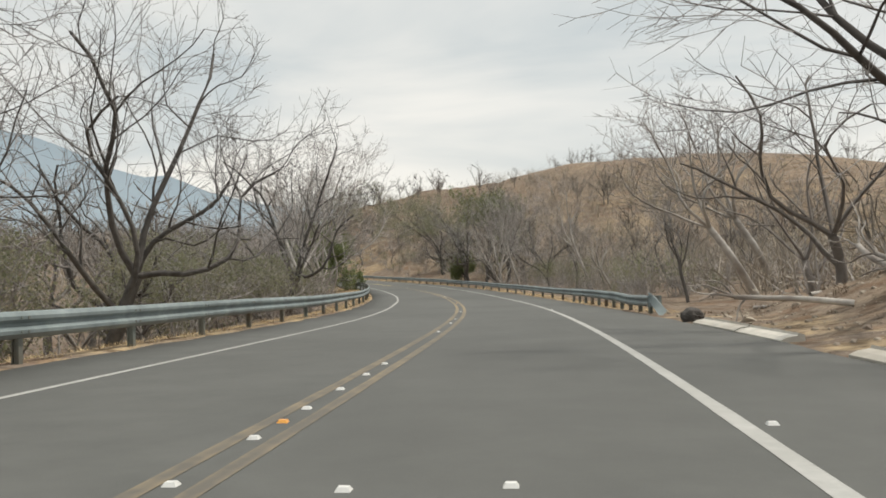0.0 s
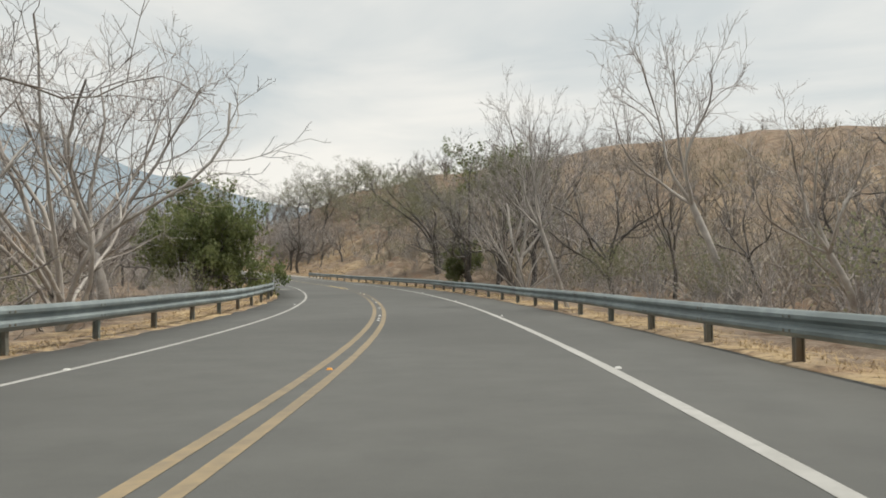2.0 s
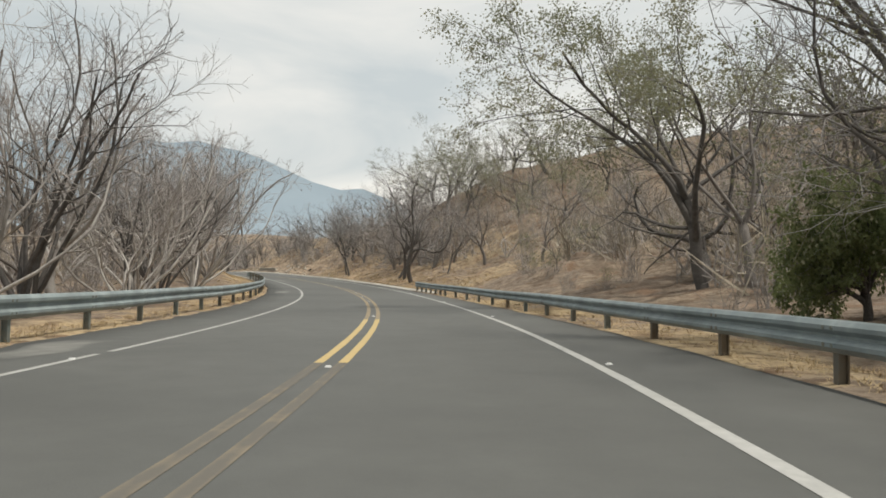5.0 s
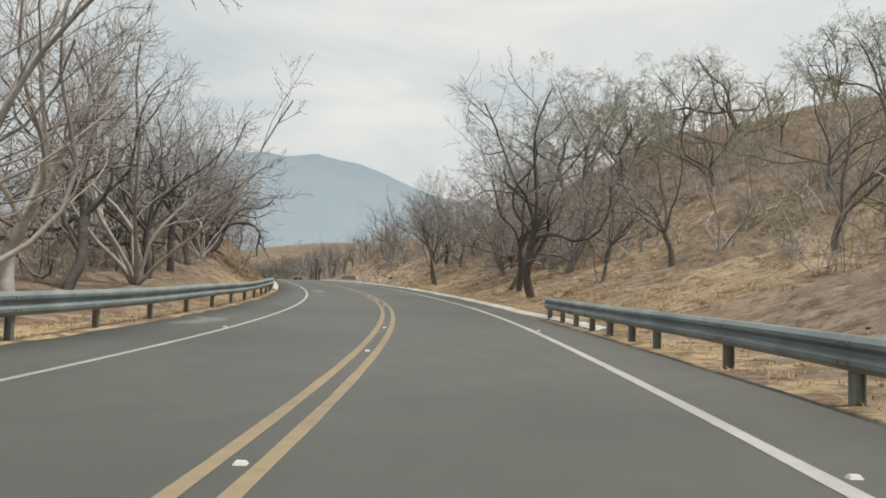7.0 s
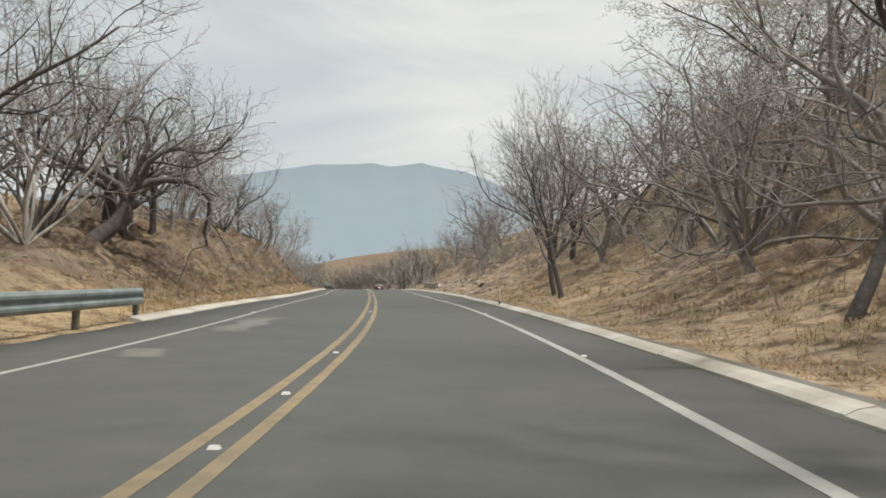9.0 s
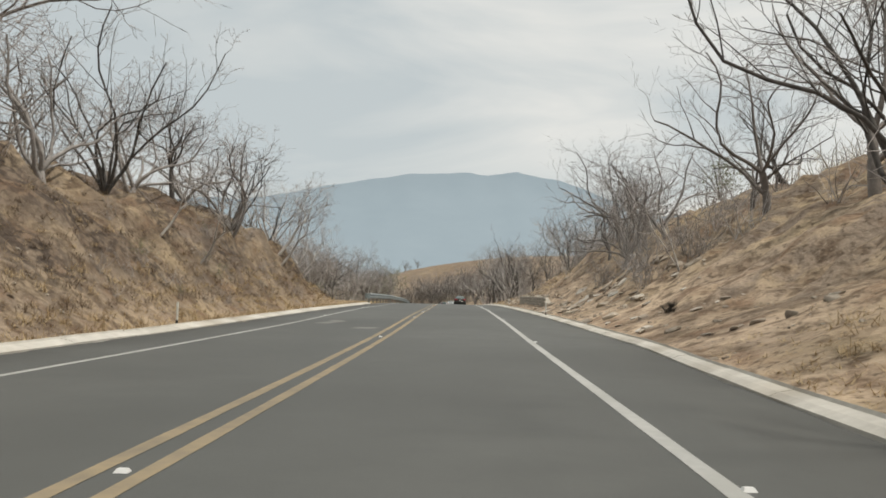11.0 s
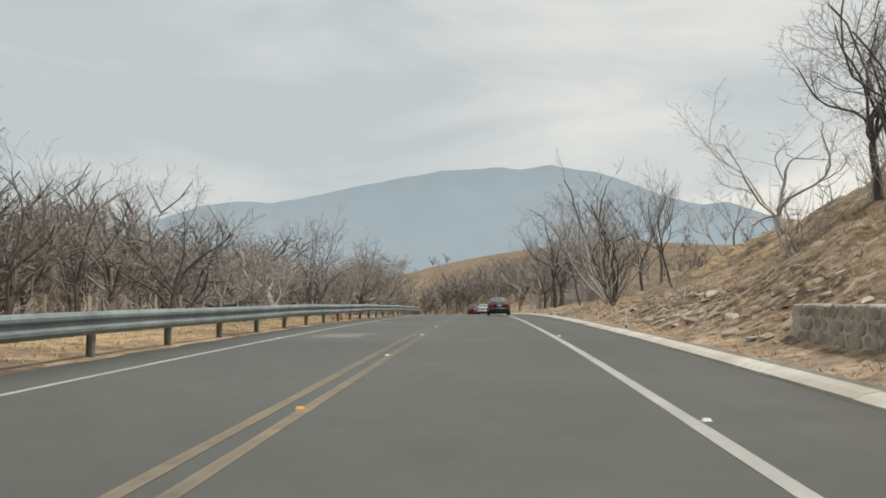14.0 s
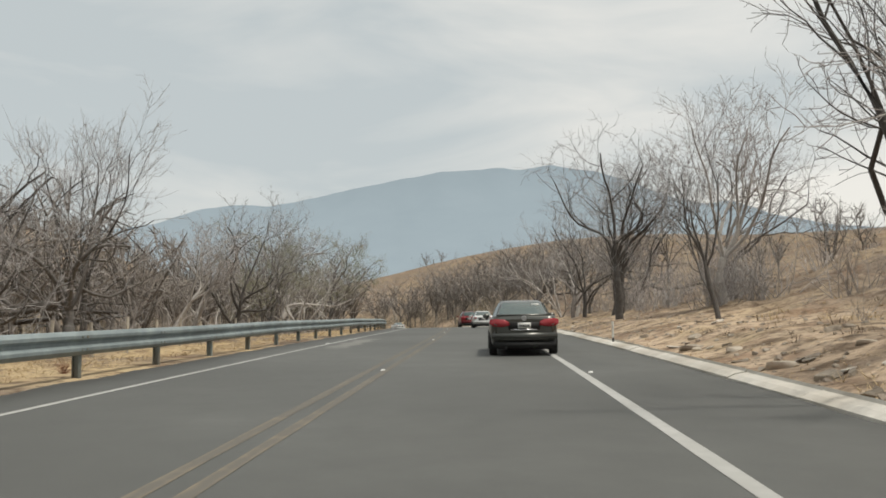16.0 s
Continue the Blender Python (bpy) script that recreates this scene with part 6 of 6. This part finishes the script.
def wheel(x, y, r, parent):
    w = empty("wheel", pose(x, y, r))
    w.parent = parent
    side = 1 if x > 0 else -1
    for name, prof, material in (("tyre", ((0.62, -0.1), (0.9, -0.105), (0.99, -0.07), (1.0, 0.0), (0.99, 0.07), (0.9, 0.105), (0.62, 0.1)), TYRE), ("rim", ((0.03, 0.06), (0.2, 0.07), (0.5, 0.045), (0.6, 0.085), (0.64, 0.09), (0.64, -0.09)), RIM)):
        v = []
        for i in range(22):
            a = 2 * math.pi * i / 22
            dish = 0.75 + 0.25 * (i % 4 < 2) if name == "rim" else 1.0
            for q_, t in prof:
                v.append((side * t * (dish if t > 0 else 1), math.cos(a) * q_ * r, math.sin(a) * q_ * r))
        n = len(prof)
        f = [(i * n + j, i * n + j + 1, ((i + 1) % 22) * n + j + 1, ((i + 1) % 22) * n + j) for i in range(22) for j in range(n - 1)]
        put(name, v, f, material, w, smooth_shade=True)


def lens(sd, w, back, kz, parent):
    """A wide tail light that wraps round the corner of the wing."""
    out = ((0.38, 0.79, 0.0), (0.4, 0.88, 0.0), (0.52, 0.945, 0.0), (w - 0.12, 0.965, 0.01), (w - 0.005, 0.94, 0.13), (w + 0.002, 0.84, 0.12), (w - 0.08, 0.775, 0.0), (0.6, 0.75, -0.005))
    n, v = len(out), []
    cx, cz = sum(p[0] for p in out) / n, sum(p[1] for p in out) / n
    for k, d in ((1.0, 0.09), (1.0, -0.018), (0.9, -0.034)):
        for x, z, y in out:
            v.append((sd * (cx + (x - cx) * k), back + y + d, (cz + (z - cz) * k) * kz))
    f = [(k + a, k + (a + 1) % n, k + n + (a + 1) % n, k + n + a) for k in (0, n) for a in range(n)] + [tuple(range(2 * n, 3 * n))]
    put("tail_light", v, f, LAMP_RED, parent, "red tail light", True)


def car(label, m, colour, L=4.64, W=1.78, H=1.45, kind="sedan", tail="wide"):
    """A car with its nose along +y; the origin on the ground under its middle."""
    c = tagged(empty("car", m), label, "car", "cars in the lane")
    h, w = L / 2, W / 2
    kz = H / 1.45
    ring = ((0.0, 0, 0), (0.8, 0, 0), (0.95, 0.12, 0), (1.0, 0.5, 0), (0.985, 0.8, 0), (0.94, 0.95, 0), (0.8, 1.0, 0), (0.0, 1.02, 0))
    rear = 1.06 if kind != "suv" else 1.0
    st = ((-h, 0.8, 0.42, rear - 0.12), (-h + 0.03, 0.88, 0.33, rear - 0.05), (-h + 0.12, 0.95, 0.25, rear), (-h + 0.5, 0.985, 0.21, rear), (-0.5, 1.0, 0.18, 1.0), (0.6, 1.0, 0.18, 0.98), (h - 1.15, 0.99, 0.2, 0.95), (h - 0.5, 0.96, 0.22, 0.87), (h - 0.14, 0.87, 0.26, 0.76), (h, 0.68, 0.34, 0.62))
    v = []
    for y, k, zb, zt in st:
        pts = [(a * w * k, (zb + (zt - zb) * b) * kz) for a, b, _ in ring]
        loop = pts + [(-x, z) for x, z in pts[-2:0:-1]]
        v += [(x, y, z) for x, z in loop]
    n = 14
    put("body", v, grid_faces(len(st), n, closed=True) + [tuple(range(n)), tuple(range(len(v) - 1, len(v) - n - 1, -1))], colour, c, smooth_shade=True)
    for f in c.children[0].data.polygons[-2:]:
        f.use_smooth = False
    # cabin: super-ellipse loops from the belt to the roof
    if kind == "sedan":
        lv = ((0.99, -h + 0.42, h - 1.12, 0.9), (1.12, -h + 0.72, h - 1.42, 0.83), (1.28, -h + 1.08, h - 1.8, 0.745), (1.4, -h + 1.4, h - 2.15, 0.66), (1.445, -h + 1.62, h - 2.4, 0.56), (1.455, -h + 1.9, h - 2.7, 0.3))
    else:
        lv = ((0.95, -h + 0.06, h - 1.2, 0.92), (1.12, -h + 0.14, h - 1.45, 0.87), (1.28, -h + 0.3, h - 1.8, 0.8), (1.4, -h + 0.46, h - 2.15, 0.72), (1.445, -h + 0.62, h - 2.4, 0.62), (1.455, -h + 0.9, h - 2.7, 0.3))
    zz = [a for a, *_ in lv]

    def level(z):
        return [float(np.interp(z, zz, [q_[k] for q_ in lv])) for k in (1, 2, 3)]
    v, n = [], 28
    for z, y0, y1, k in lv:
        for i in range(n):
            a = 2 * math.pi * i / n
            ca, sa = math.cos(a), math.sin(a)
            x = math.copysign(abs(ca) ** 0.5, ca) * w * k
            y = (y0 + y1) / 2 + math.copysign(abs(sa) ** 0.5, sa) * (y1 - y0) / 2
            v.append((x, y, z * kz))
    put("cabin", v, grid_faces(len(lv), n, closed=True) + [tuple(range(len(v) - n, len(v)))], colour, c, smooth_shade=True)

    def pane(name, z0, z1, where):
        g = []
        for z in np.linspace(z0, z1, 6):
            y0, y1, k = level(z)
            for u in np.linspace(-1, 1, 9):
                if where in ("rear", "front"):
                    x = u * 0.83 * w * k
                    d = (y1 - y0) / 2 * (1 - abs(0.83 * u) ** 4) ** 0.25
                    y = (y0 + y1) / 2 + (-d - 0.012 if where == "rear" else d + 0.012)
                    g.append((x, y, z * kz + 0.006))
                else:
                    t = u * 0.78
                    x = w * k * (1 - abs(t) ** 4) ** 0.25 + 0.01
                    g.append((x * where, (y0 + y1) / 2 + t * (y1 - y0) / 2, z * kz + 0.004))
        put(name, g, grid_faces(6, 9), CAR_GLASS, c, smooth_shade=True)
    pane("rear_window", 1.05 if kind == "sedan" else 1.03, 1.39, "rear")
    pane("windscreen", 1.03, 1.39, "front")
    pane("side_window", 1.03, 1.36, 1)
    pane("side_window", 1.03, 1.36, -1)
    zl = 0.86 * kz
    for sd in (-1, 1):
        if tail == "wide":
            lens(sd, w, -h, kz, c)
        else:
            box("tail_light", (0.26, 0.12, 0.19), (sd * (w - 0.22), -h + 0.035, zl), LAMP_RED, c, 0.04, "red tail light")
        box("headlight", (0.4, 0.2, 0.14), (sd * (w - 0.32), h - 0.17, 0.64 * kz), LAMP_WHITE, c, 0.04)
        box("wing_mirror", (0.2, 0.1, 0.14), (sd * (w + 0.06), 0.62, 1.02 * kz), colour, c, 0.035)
        for y in (-h + 0.98, h - 0.92):
            wheel(sd * (w - 0.09), y, 0.315, c)
    box("rear_bumper", (W * 0.95, 0.22, 0.26), (0, -h + 0.07, 0.52 * kz), colour, c, 0.06)
    # thin black strip painted in for the shade of the bumper's crease
    box("bumper_groove", (W * 0.9, 0.02, 0.018), (0, -h - 0.035, 0.5 * kz), PLASTIC, c, 0.004)
    box("bumper_skirt", (W * 0.9, 0.24, 0.2), (0, -h + 0.1, 0.3 * kz), PLASTIC, c, 0.04)
    # dark slab added as the underbody to keep light from showing beneath
    box("underbody", (W * 0.8, L * 0.8, 0.14), (0, 0.05, 0.22), PLASTIC, c, 0.03)
    # raised black panel gives the plate's recess its shade by colour
    box("plate_recess", (0.78, 0.03, 0.2), (0, -h - 0.004, 0.77 * kz), PLASTIC, c, 0.012, taper=1.12)
    p = box("number_plate", (0.33, 0.02, 0.15), (0, -h - 0.026, 0.785 * kz), PLATE, c, 0.006)
    for i in range(6):
        box("plate_bar", (0.028, 0.006, 0.06), (-0.115 + 0.046 * i, -h - 0.038, 0.785 * kz), PLASTIC, p, 0)
    box("chrome_strip", (0.7, 0.03, 0.03), (0, -h - 0.02, 0.675 * kz), CHROME, c, 0.008)
    if kind == "sedan":
        box("boot_lip", (W * 0.8, 0.1, 0.035), (0, -h + 0.1, 1.055 * kz), colour, c, 0.015)
    if tail == "wide" and kind == "sedan":
        y0 = level(1.32)[0]
        box("window_sticker", (0.22, 0.012, 0.09), (0.36, y0 + 0.0, 1.31 * kz), PLATE, c, 0.003, "pale sticker inside the rear window")
    bm = bmesh.new()
    bmesh.ops.create_cone(bm, segments=20, radius1=0.07, radius2=0.06, depth=0.025, cap_ends=True, matrix=Matrix.Rotation(radians(90), 4, "X"))
    bmesh.ops.translate(bm, vec=(0, -h + 0.012, 0.965 * kz), verts=bm.verts)
    part("round_emblem", bm, RIM, c)
    bm = bmesh.new()
    bmesh.ops.create_cone(bm, segments=12, radius1=0.035, radius2=0.035, depth=0.2, cap_ends=True, matrix=Matrix.Rotation(radians(90), 4, "X"))
    bmesh.ops.translate(bm, vec=(-0.48, -h + 0.06, 0.22), verts=bm.verts)
    part("exhaust", bm, PLASTIC, c)
    return c


def on_road(s, o, turn=0.0):
    g = float(np.degrees(np.interp(s, LINE_S, LINE_G)))
    return pose(*road(s, o), 0, 0, heading(s) + turn) @ pose(0, 0, 0, g, 0, 0)


car("dark grey-green four-door sedan with tinted rear window, seen from behind", on_road(340.6, 3.13), CAR_GREY)
car("white four-door sedan standing in the lane ahead", on_road(387.0, 3.0), CAR_WHITE, 4.4, 1.72, 1.43, "sedan", "small")
car("dark red sport utility car in the lane ahead", on_road(405.0, 2.9), CAR_RED, 4.5, 1.82, 1.66, "suv", "wide")
car("small white older car far ahead on the road", on_road(458.0, 2.0), CAR_WHITE, 4.2, 1.66, 1.42, "sedan", "small")
